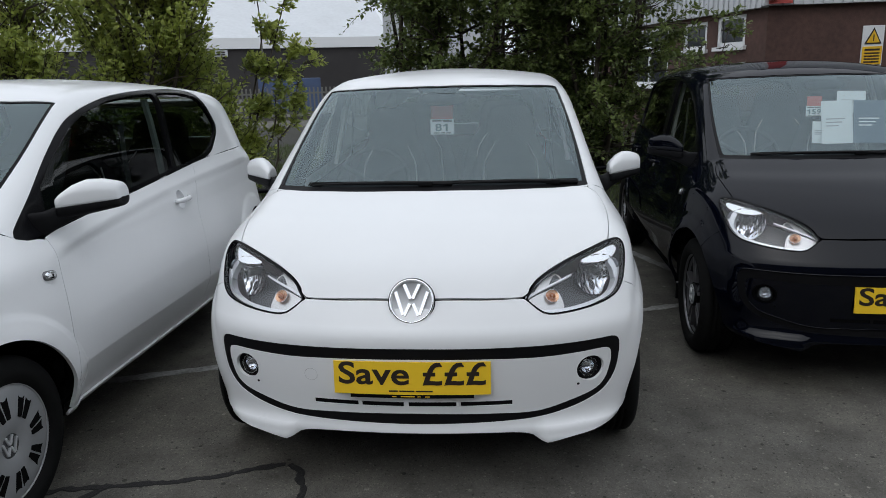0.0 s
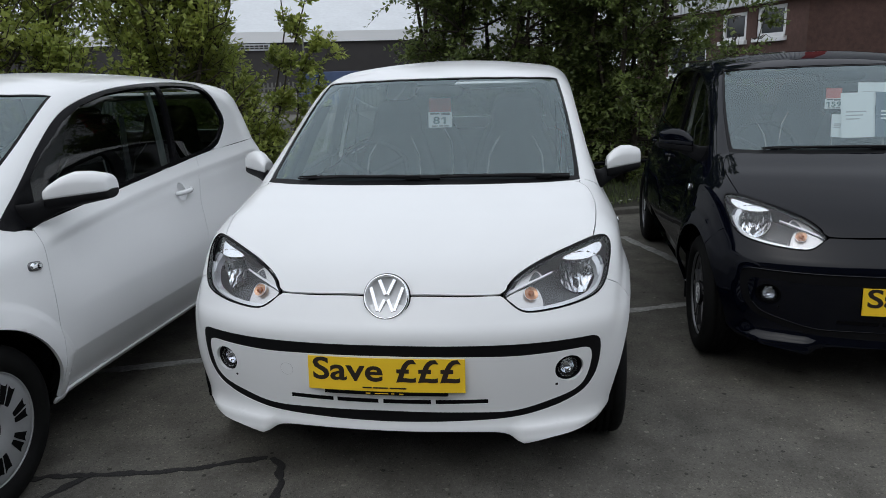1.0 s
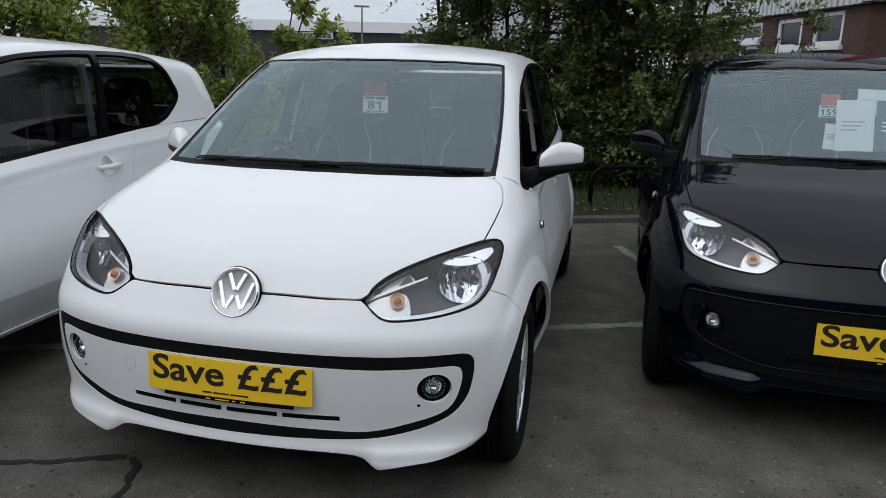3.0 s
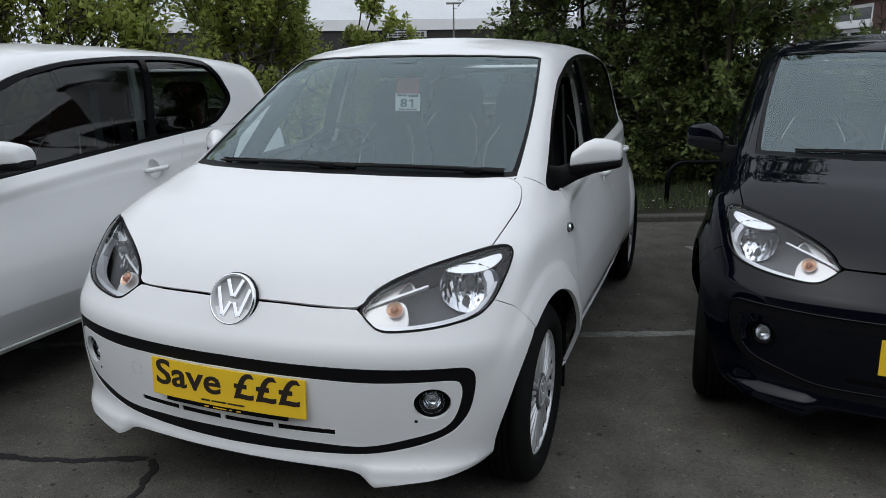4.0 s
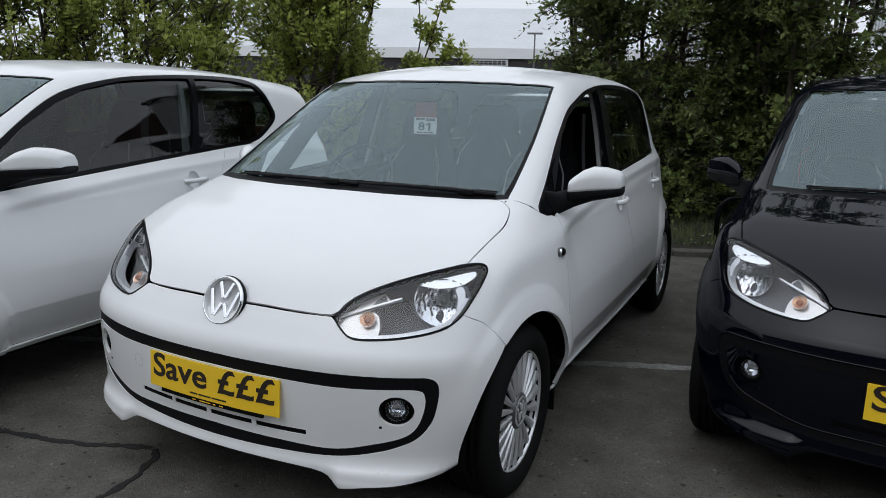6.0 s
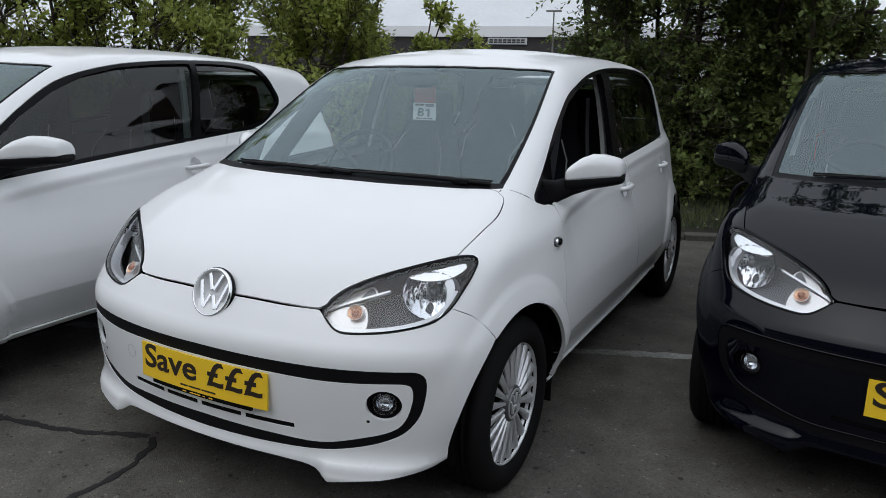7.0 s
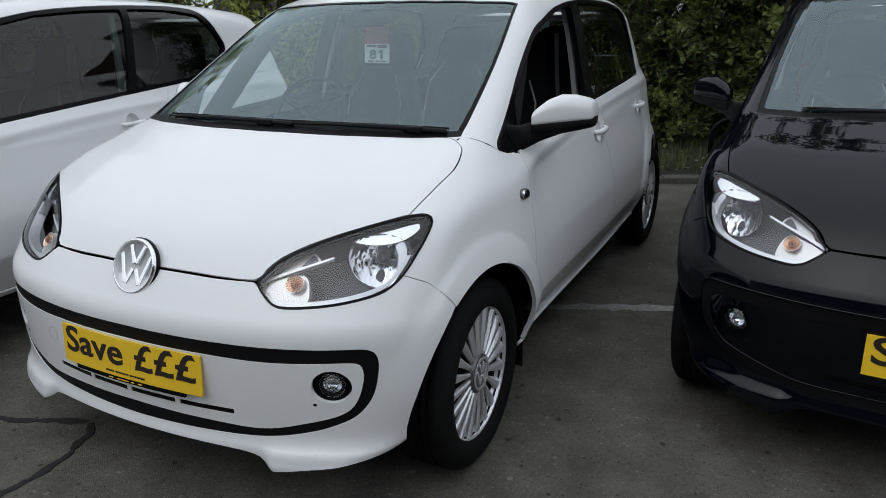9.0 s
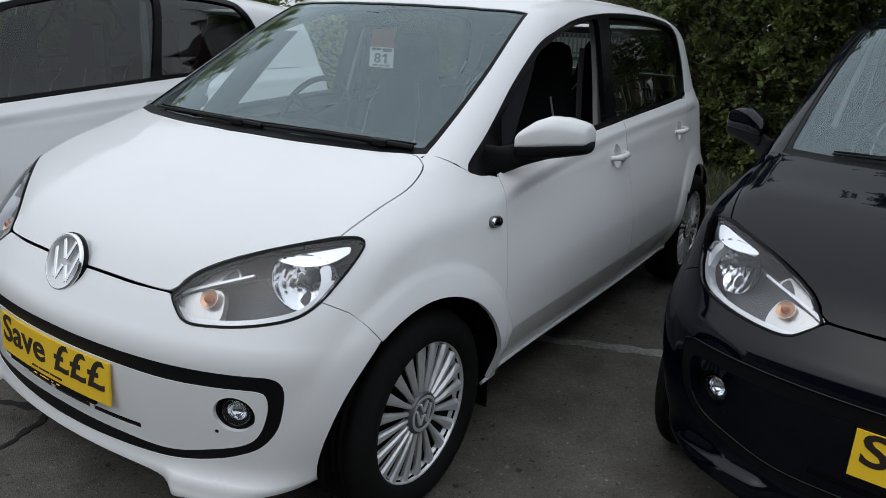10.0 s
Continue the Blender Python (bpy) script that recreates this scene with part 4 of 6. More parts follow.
    lathe(bm, [(.012, .074), (.018, .076), (.026, .074), (.028, .069), (.024, .065), (.016, .064), (.014, .001)], 56)
    badge = part("badge", bm, BADGE_SILVER, car, "round chrome badge with angled strokes", smooth=True)
    badge.matrix_basis = pose(0, .108, .674, 0, 0, -90) @ pose(0, 0, 0, 0, -24, 0)
    bm = bmesh.new()
    lathe(bm, [(.020, .0755), (.0275, .074), (.0285, .0695), (.024, .0655), (.018, .065)], 56)
    part("ring", bm, CHROME, badge, smooth=True)
    bm = bmesh.new()
    lathe(bm, [(.008, .0785), (.016, .0785), (.020, .0765), (.016, .0755)], 56, close=True)
    part("surround", bm, GLOSS_BLACK, badge, "thin dark ring", smooth=True)
    strokes(badge, CHROME, 1.0, .0185, .0065, "raised angled chrome stroke")
    # sales plate in place of the number plate
    bend = .20
    bm = bmesh.new()
    loft(bm, [[(x, bend * x * x + y, z) for y, z in ((-.003, -.0555), (-.003, .0555), (.003, .0555), (.003, -.0555))] for x in np.linspace(-.260, .260, 15)])
    plate = part("number_plate", bm, YELLOW, car, plate_label)
    plate.matrix_basis = pose(0, .012, .442, -4)
    words = lettering("Save £££", .105, .0019, INK, plate, pose(0, -.0034, .012, 90), width=.490)
    k = words[0].matrix_basis.to_scale().x
    for word in words:
        for v in word.data.vertices:
            v.co.z -= bend * (v.co.x * k) ** 2
    bm = bmesh.new()
    for x0, x1, z in ((-.075, -.045, -.043), (-.04, .01, -.043), (.015, .07, -.043)):
        box(bm, x0, x1, -.0040, -.001, z - .0022, z + .0022)
    part("small_print", bm, INK, plate, "illegible small print")
    bm = bmesh.new()
    loft(bm, [[(x, bend * x * x + y, z) for y, z in ((-.0045, -.067), (-.0045, -.0558), (.0035, -.0558), (.0035, -.067))] for x in np.linspace(-.205, .205, 11)])
    hold = part("plate_holder", bm, GLOSS_BLACK, plate, "dark dealer strip under the plate")
    bm = bmesh.new()
    for x0, x1 in ((-.065, -.05), (-.035, .01), (.02, .03), (.045, .06)):
        box(bm, x0, x1, -.0050, -.003, -.0628, -.0600)
    part("strip_print", bm, YELLOW, plate, "illegible yellow print")
    # headlamps, wings
    k = int(np.argmin(np.linalg.norm(half2 - np.array(BONNET_SIDE[-1]), axis=1)))
    be = flat("side", from_top(half2[:k + 1]))
    wing = np.array(arch(ARCH_MID, 4, 122, .336, .351) + [(.360, .633), (.330, .668)] + [tuple(p) for p in flat("side", from_front(LAMP[6:12]))[::-1]] + [tuple(p) for p in be] + [(.774, .961), (.862, .908), (.908, .893), (.95, .889)] + SHUT[::-1] + [(.912, .270)])
    for sx in (1, -1):
        flip = sx < 0
        headlamp(car, flip, paint)
        put(shell("wing", "side", rounded(wing, .018, smooth=False), (), .024, 0, .0004, .014, CREASES), "front_wing", paint, car, "", flip)
        # doors and rear quarter
        rear_arch = arch(ARCH_REAR_MID, 176, 4, .345, .345, 30)
        rear_door_edge = [(2.905, .975), (2.87, .80), (2.80, .68), (2.735, .55)]
        if doors == 5:
            d1 = SHUT + [(.995, .888)] + BELT5[:3] + [(1.93, .946), (2.005, .950), (2.003, .80), (1.99, .6), (1.975, .45), (1.97, .2692)]
            d2 = [(1.97, .2692), (1.975, .45), (1.99, .6), (2.003, .80), (2.005, .950)] + BELT5[3:] + rear_door_edge + arch(ARCH_REAR_MID, 141, 178, .347, .347, 10)[1:] + [(2.65, .2692)]
            dl = [d1, d2]
            quarter = rear_door_edge + arch(ARCH_REAR_MID, 141, 4, .347, .345, 28)[1:] + [(3.37, .26), (3.40, .45), (3.42, .62), (3.41, .80), (3.36, 1.0), (2.945, 1.0)]
            sill_end = 2.66
        else:
            d1 = SHUT + [(.995, .888)] + BELT3 + [(2.33, .988), (2.27, .90), (2.20, .75), (2.15, .55), (2.12, .2692)]
            dl = [d1]
            quarter = [(2.12, .2692), (2.15, .55), (2.20, .75), (2.27, .90), (2.33, .988), (2.56, 1.0)] + [(2.62, 1.0), (2.95, 1.0), (3.36, 1.0), (3.41, .80), (3.42, .62), (3.40, .45), (3.37, .26)] + rear_arch[::-1] + [(2.65, .2692)]
            sill_end = 2.66
        for i, d in enumerate(dl):
            hy = (2.055 if doors == 3 else 1.905, 2.745)[i]
            hz = .823 + .012 * i + (.02 if doors == 3 else 0)
            cup = np.array([(hy - .01 + .040 * math.cos(a), hz + .046 * math.sin(a)) for a in np.linspace(0, 2 * math.pi, 28, endpoint=False)])
            dn = put(shell("door%d%d" % (doors, i), "side", rounded(d, .03, smooth=False), [cup], .03, 0, .0022, .006, CREASES), "door", paint, car, "", flip)
            hx = float(from_side([(hy, hz)])[0, 0])
            bm = bmesh.new()
            tube(bm, [(sx * (hx + dx), hy + dy, hz + .02 * dy) for dx, dy in ((-.006, -.074), (.012, -.066), (.022, -.04), (.024, 0), (.022, .04), (.012, .066), (-.006, .074))], [.010, .011, .0125, .013, .0125, .011, .010], 10)
            part("door_handle", bm, paint, dn, "body-coloured pull handle", smooth=True)
            mid = cup.mean(0)
            rim_pts, rim_n = from_side(cup), normal_at(from_side(cup))
            heart = rim_pts.mean(0)
            bm = bmesh.new()
            loft(bm, [[tuple((heart + (p - heart) * k - q * h) * np.array([sx, 1, 1])) for p, q in zip(rim_pts, rim_n)] for k, h in ((1.0, .0), (.95, .010), (.80, .020), (.5, .026), (.05, .027))], False)
            bowl = part("handle_recess", bm, paint, dn, "", smooth=True)
            facing = sum((f.normal.x * sx for f in bowl.data.polygons))
            if facing < 0:
                bowl.data.flip_normals()
        put(shell("quarter%d" % doors, "side", rounded(quarter, .03, smooth=False), (), .03, 0, 0, .014, CREASES), "rear_quarter", paint, car, "", flip)
        put(shell("sill", "side", rounded([(.905, .243), (sill_end, .243), (sill_end, .2650), (.905, .2650)], .03, smooth=False), (), .02, 0, 0, .01), "sill", paint, car, "", flip)
        # side windows
        win = outline_window(WIN5_REAR if doors == 5 else WIN3_REAR, BELT5 if doors == 5 else BELT3)
        if doors == 5:
            g1 = [(1.07, .925), (1.35, .942), (1.75, .962), (1.845, .967), (1.862, 1.1), (1.885, 1.25), (1.90, 1.325), (1.72, 1.303), (1.55, 1.262), (1.40, 1.213), (1.22, 1.112), (1.10, 1.030)]
            g2 = [(1.965, .973), (2.3, .986), (2.80, 1.003), (2.90, 1.010), (2.918, 1.085), (2.90, 1.19), (2.865, 1.27), (2.815, 1.302), (2.6, 1.326), (2.3, 1.335), (2.03, 1.332), (2.005, 1.22), (1.98, 1.08)]
        else:
            g1 = [(1.07, .925), (1.45, .952), (1.9, .985), (2.085, .998), (2.12, 1.1), (2.165, 1.25), (2.19, 1.352), (1.98, 1.346), (1.75, 1.328), (1.55, 1.288), (1.40, 1.233), (1.22, 1.132), (1.10, 1.045)]
            g2 = [(2.155, 1.004), (2.3, 1.012), (2.52, 1.03), (2.65, 1.062), (2.765, 1.125), (2.79, 1.16), (2.775, 1.20), (2.72, 1.28), (2.68, 1.322), (2.55, 1.343), (2.40, 1.351), (2.245, 1.352), (2.215, 1.22), (2.18, 1.1)]
        g1, g2 = (rounded(flat("roll", from_side(g)), .025, smooth=False) for g in (g1, g2))
        put(shell("winframe%d" % doors, "roll", shrink(win, .002), [shrink(g1, -.009), shrink(g2, -.009)], .025, -.002, 0, .02), "window_surround", GLOSS_BLACK, car, "black window surround", flip)
        if not (open_window and not flip):
            put(shell("win1%d" % doors, "roll", shrink(g1, -.013), (), .05, -.012, 0, 0), "side_window", MID_TINT if doors == 3 else SIDE_CLEAR, car, "", flip).visible_shadow = False
        put(shell("win2%d" % doors, "roll", shrink(g2, -.013), (), .05, -.010, 0, 0), "side_window", TINTED, car, "", flip).visible_shadow = False
        # small side indicator
        c = from_side([(.905, .770)])
        nrm = Vector(normal_at(c)[0])
        bm = bmesh.new()
        loft(bm, [oval(0, yy, 0, .033 * k, .0170 * k, 20, 3.2) for yy, k in ((-.004, 1.02), (.003, 1.01), (.006, .97), (.0075, .80), (.008, .3))])
        o = part("side_repeater", bm, DARK_ALLOY, car, "small clear side indicator", smooth=True)
        fwd = nrm.cross(Vector((0, 0, 1))).normalized()
        up_ = fwd.cross(nrm)
        frame_ = Matrix(((-fwd.x, nrm.x, up_.x, c[0, 0]), (-fwd.y, nrm.y, up_.y, c[0, 1]), (-fwd.z, nrm.z, up_.z, c[0, 2]), (0, 0, 0, 1)))
        o.matrix_basis = Matrix.Diagonal((sx, 1, 1, 1)) @ frame_ @ Matrix.Rotation(radians(8), 4, "Y")
        bm = bmesh.new()
        loft(bm, [oval(.001, yy, 0, .029 * k, .0138 * k, 16, 3.0) for yy, k in ((.005, 1.04), (.010, .98), (.0125, .7), (.013, .2))])
        part("lens", bm, CHROME, o, "bright lens", smooth=True)
        bm = bmesh.new()
        bmesh.ops.create_uvsphere(bm, u_segments=12, v_segments=8, radius=.0055)
        part("bulb", bm, GLOSS_BLACK, o, smooth=True).matrix_basis = pose(.004, .0105, 0)
        door_mirror(car, flip, mirror_paint or paint, .018 if doors == 3 else 0)
        # wheels, wells, mud flaps
        for wy in (.600, 3.005):
            car_wheel("wheel", wheels[1], wheels[0], car, sx * .712, wy, sx)
            bm = bmesh.new()
            n = 22
            ring_a, ring_b = [], []
            for k in range(n + 1):
                a = math.pi * (1.12 * k / n - .06)
                ring_a.append(bm.verts.new((sx * (.775 if .2 < k / n < .7 else .745), wy + .347 * math.cos(a), .29 + .347 * math.sin(a))))
                ring_b.append(bm.verts.new((sx * .45, wy + .347 * math.cos(a), .29 + .347 * math.sin(a))))
            for k in range(n):
                bm.faces.new((ring_a[k], ring_a[k + 1], ring_b[k + 1], ring_b[k]))
            bm.faces.new(ring_b)
            part("wheel_well", bm, VOID, car, smooth=False)
            bm = bmesh.new()
            if doors == 5 and wy < 1:
                box(bm, .64 if sx > 0 else -.795, .795 if sx > 0 else -.64, wy + .318, wy + .326, .165, .42, .003)
                part("mud_flap", bm, PLASTIC, car, "black mud flap")
        # dark lining behind the panels; near-black sheets give the gaps their shade
        put(shell("lining", "side", rounded([(.93, .22), (2.62, .22), (2.66, .45), (2.75, .60), (2.9, .68), (3.3, .6), (3.3, .95), (.95, .89)], .06, smooth=False), (), .07, -.055, 0, 0), "inner_panel", DASH, car, "dark inner door trim", flip)
        put(shell("lining_wing", "side", rounded([(.40, .66), (.5, .68), (.72, .66), (.93, .5), (.93, .86), (.80, .90), (.62, .86), (.45, .78), (.40, .72)], .05, smooth=False), (), .05, -.03, 0, 0), "inner_wing", VOID, car, "", flip)
    nose = mirrored(flat("wrap", from_front([(0, .215), (.35, .215), (.60, .235), (.66, .30), (.68, .45), (.68, .58), (.60, .61), (.42, .61), (.33, .66), (0, .68)])))
    put(shell("lining_nose", "wrap", rounded(nose, .05, smooth=False), (), .06, -.050, 0, 0), "inner_bumper", VOID, car)
    deck = mirrored(np.array([(0, .16), (.33, .20), (.60, .40), (.62, .66), (.5, .68), (0, .63)]))
    put(shell("lining_deck", "top", rounded(deck, .05, smooth=False), (), .06, -.03, 0, 0), "bonnet_lining", VOID, car)
    # upper shell: pillars and roof
    win = WIN5_REAR if doors == 5 else WIN3_REAR
    edge_r = flat("roll", from_top(screen_edge()))
    head = flat("roll", from_top([(.42, 1.392), (.28, 1.344), (.14, 1.318), (0, 1.308)]))
    dlo = flat("roll", from_side((WIN_FRONT if doors == 5 else WIN3_FRONT)[1:] + [w for w in win if w[1] > 1.001] + [(win[-1][0] + .03 if doors == 5 else 2.62, 1.0)]))
    dlo = rounded(dlo, .02, closed=False)
    tail_r = flat("roll", from_side([(3.2, 1.0), (3.36, 1.0), (3.355, 1.1), (3.31, 1.2), (3.26, 1.28)]))
    tail_t = flat("roll", from_top([(.50, 3.25), (.3, 3.27), (0, 3.28)]))
    half = np.concatenate([head[::-1], edge_r[::-1], dlo, tail_r, tail_t])
    full = np.concatenate([half, (half[::-1] * [1, -1] + [0, .75 * math.pi])[1:-1]])
    put(shell("upper%d" % doors, "roll", rounded(full, .025, smooth=False), (), .028, 0, 0, .02), "roof", paint, car, "roof and window pillars in body colour")
    put(shell("headliner", "roll", rounded([(1.45, .95), (3.1, .95), (3.1, .75 * math.pi - .95), (1.45, .75 * math.pi - .95)], .06, smooth=False), (), .08, -.035, 0, 0), "headliner", HEADLINER, car)
    # windscreen, its black border, the scuttle and the wipers
    scr = screen_outline()
    inner = screen_outline(.010)
    sc = put(shell("screen", "roll", shrink(scr, .004), (), .05, -.004, 0, 0), "windscreen", CLEAR, car, "curved windscreen reflecting the sky")
    sc.visible_shadow = False
    put(shell("screen_border", "roll", shrink(scr, .001), [inner], .02, -.002, 0, .004), "screen_border", GLOSS_BLACK, car, "black windscreen border")
    put(shell("screen_patch", "top", rounded([(-.105, 1.305), (-.085, 1.262), (.085, 1.262), (.105, 1.305)], .03, smooth=False), (), .03, -.005, 0, .003), "sensor_patch", GLOSS_BLACK, car, "black patch behind the mirror mount")
    scut = np.array([(0, .640), (.25, .656), (.45, .694), (.60, .738), (.643, .752), (.646, .800), (.60, .778), (.45, .724), (.25, .686), (0, .671)])
    put(shell("scuttle", "top", rounded(mirrored(scut), .02, smooth=False), (), .02, -.0015, 0, .012), "scuttle", PLASTIC, car, "black plastic scuttle under the windscreen")
    for xs, fork in (((-.50, -.30, -.08, .10), .6), ((.04, .24, .42, .60), .55)):
        pts = from_top([(x, .676 + .255 * x * x) for x in xs])
        nn = normal_at(pts)
        bm = bmesh.new()
        tube(bm, [tuple(p + n * h) for p, n, h in zip(pts, nn, (.008, .013, .013, .006))], [.0035, .0055, .0075, .0085], 8)
        mid = pts[2] * fork + pts[3] * (1 - fork)
        box(bm, -.030, .030, -.012, .012, -.008, .012, .004, Matrix.Translation(tuple(mid + nn[2] * .006)))
        wiper = part("wiper", bm, PLASTIC, car, "black wiper arm and blade", smooth=False)
        bm = bmesh.new()
        ends = from_top([(x, .690 + .262 * x * x) for x in np.linspace(xs[0], xs[3], 6)])
        tube(bm, [tuple(p + n * .005) for p, n in zip(ends, normal_at(ends))], [.003, .0045, .005, .005, .0045, .003], 6)
        part("blade", bm, RUBBER, wiper)
    # tail: not seen close
    rear_win = np.array([(-.50, 1.05), (.50, 1.05), (.47, 1.20), (.42, 1.27), (-.42, 1.27), (-.47, 1.20)])
    gate = np.array([(-.66, .60), (.66, .60), (.66, .95), (.60, 1.2), (.52, 1.31), (-.52, 1.31), (-.60, 1.2), (-.66, .95)])
    put(shell("gate", "rear", rounded(gate, .04, smooth=False), [rounded(rear_win, .04, smooth=False)], .05, -.004, 0, .02), "tailgate", paint, car)
    put(shell("rear_win", "rear", rounded(rear_win * 1.0, .05, smooth=False), (), .06, -.01, 0, 0), "rear_window", MID_TINT, car).visible_shadow = False
    rb = np.array([(-.70, .22), (.70, .22), (.72, .40), (.70, .60), (-.70, .60), (-.72, .40)])
    put(shell("rear_bumper", "rear", rounded(rb, .04, smooth=False), (), .05, -.004, 0, .02), "rear_bumper", paint, car)
    for sx in (1, -1):
        tl = np.array([(.53, .70), (.615, .70), (.62, .93), (.57, .97), (.53, .92)])
        put(shell("tail_lamp", "rear", rounded(tl, .03, smooth=False), (), .04, .004, 0, .02), "tail_lamp", RED_LENS, car, "red tail lamp", sx < 0)
    put(shell("lining_rear", "rear", rounded(np.array([(-.64, .40), (.64, .40), (.64, .98), (-.64, .98)]), .06, smooth=False), (), .08, -.06, 0, 0), "inner_tail", DASH, car)
    # floor pan and cabin
    bm = bmesh.new()
    box(bm, -.62, .62, .22, 3.35, .17, .26, .02)
    part("floor_pan", bm, VOID, car)
    bm = bmesh.new()
    loft(bm, [[(sx_ * w, y, z) for sx_, z in ((-1, .55), (-1, zt - .06), (-.8, zt), (-.3, zt + .012), (.3, zt + .012), (.8, zt), (1, zt - .06), (1, .55))] for y, zt, w in ((.72, .90, .56), (.90, .935, .62), (1.08, .925, .66), (1.18, .89, .66), (1.22, .80, .66), (1.20, .60, .64))])
    part("dashboard", bm, DASH, car, "dark grey dashboard", smooth=False)
    bm = bmesh.new()
    lathe(bm, [(.012 * math.cos(a), .178 + .012 * math.sin(a)) for a in np.linspace(0, 2 * math.pi, 10, endpoint=False)], 36, close=True)
    for a in (90, 210, 330):
        tube(bm, [(0, 0, 0), (0, .175 * math.cos(radians(a + 180)), .175 * math.sin(radians(a + 180)))], .014, 6)
    st = part("steering_wheel", bm, DASH, car, smooth=True)
    st.matrix_basis = pose(-.34, 1.34, .90, 0, 0, 90) @ pose(0, 0, 0, 0, 28, 0)
    for x in (-.34, .34):
        seat(car, x, 1.62)
    seat(car, -.30, 2.45, .29), seat(car, .30, 2.45, .29)
    far = .19 if doors == 3 else 0
    for sx in (1, -1):
        bm = bmesh.new()
        loft(bm, [[(sx * (x + dx), y + dy, z) for dx, dy in ((0, .014), (0, .044), (-.02, .046), (-.024, .03), (-.02, .014))] for x, y, z in ((.668, 1.875 + far, .93), (.640, 1.900 + far, 1.08), (.608, 1.925 + far, 1.22), (.575, 1.945 + far, 1.33))])
        part("pillar_trim", bm, PALE_TRIM, car, "pale grey inner pillar trim", smooth=False)
        bm = bmesh.new()
        loft(bm, [[(sx * (x + dx), y + dy, z) for dx, dy in ((0, 0), (.004, 0), (.004, .045), (0, .045))] for x, y, z in ((.58, 1.90, .50), (.585, 1.885, .80), (.560, 1.900, 1.05), (.548, 1.915, 1.22))])
        part("seat_belt", bm, BELT_GREY, car, "dark seat belt strap")
        bm = bmesh.new()
        loft(bm, [[(sx * (x + dx), y + dy, z) for dx, dy in ((0, 0), (0, -.15), (-.02, -.15), (-.03, -.06), (-.02, 0))] for x, y, z in ((.672, 1.15, .86), (.664, 1.215, .947), (.626, 1.375, 1.117), (.590, 1.49, 1.235))])
        part("pillar_trim", bm, DASH, car, "dark trim inside the windscreen pillar")
    bm = bmesh.new()
    loft(bm, [oval(.02, y, 1.298, a, b, 16, 3) for y, a, b in ((1.250, .10, .026), (1.265, .115, .031), (1.290, .10, .026))])
    part("rear_view_mirror", bm, GLOSS_BLACK, car, smooth=True)
    return car


SEAM_GREY = material("seam_grey", (0.45, 0.45, 0.46), 0.5)

car_white = make_car("car", WHITE, 5, ("spokes", SILVER), "white five-door hatchback with a yellow sales plate", "yellow plate with black sales lettering", True)
car_side = make_car("car", WHITE, 3, ("cover", COVER_SILVER), "white three-door hatchback parked beside the five-door", "yellow plate with black sales lettering", False)
car_side.matrix_basis = pose(-2.055, -.80, 0)
car_black = make_car("car", BLACK_PAINT, 5, ("sport", DARK_ALLOY), "glossy black hatchback with papers behind the windscreen", "yellow plate with black sales lettering", False)
car_black.matrix_basis = pose(2.025, .825, 0, 0, 0, -1)


def price_tag(car, number, x, y, z, grow=1.1):
    bm = bmesh.new()
    box(bm, -.048, .048, -.001, .001, -.042, .042, .0005)
    tag = part("number_card", bm, PAPER, car, "white numbered card hanging on a red tag")
    tag.matrix_basis = pose(x, y, z, -5) @ Matrix.Diagonal((grow * 1.08, 1, grow * .79, 1))
    # a plain bar with a flag for each one, round figures from the font
    wide = .030
    for k, figure in enumerate(number):
        at = (k - (len(number) - 1) / 2) * wide
        if figure == "1":
            bm = bmesh.new()
            box(bm, at - .001, at + .0075, -.0020, -.0012, -.025, .015)
            loft(bm, [[(at - .001, q, .015), (at - .001, q, .006), (at - .010, q, .0005), (at - .010, q, .0075)] for q in (-.0020, -.0012)])
            part("figure", bm, TEAL_INK, tag)
        else:
            lettering(figure, .056, .0010, TEAL_INK, tag, pose(at, -.0014, -.006, 90), "figure")
    bm = bmesh.new()
    for a, b, h, d in ((-.040, -.022, .033, .0045), (-.020, -.002, .033, .0045), (.002, .040, .034, .003), (.004, .040, .0275, .0025), (-.034, -.01, -.034, .003), (-.006, .012, -.034, .003), (.016, .036, -.034, .003)):
        box(bm, a, b, -.0016, -.001, h - d, h + d)
    part("small_print", bm, INK, tag, "illegible small print")
    bm = bmesh.new()
    box(bm, -.044, .044, .0, .0012, .042, .125, .0004)
    part("red_tag", bm, RED_CARD, tag, "red card tag")


price_tag(car_white, "81", .006, 1.352, 1.164)
price_tag(car_black, "159", -.035, 1.22, 1.158, .82)
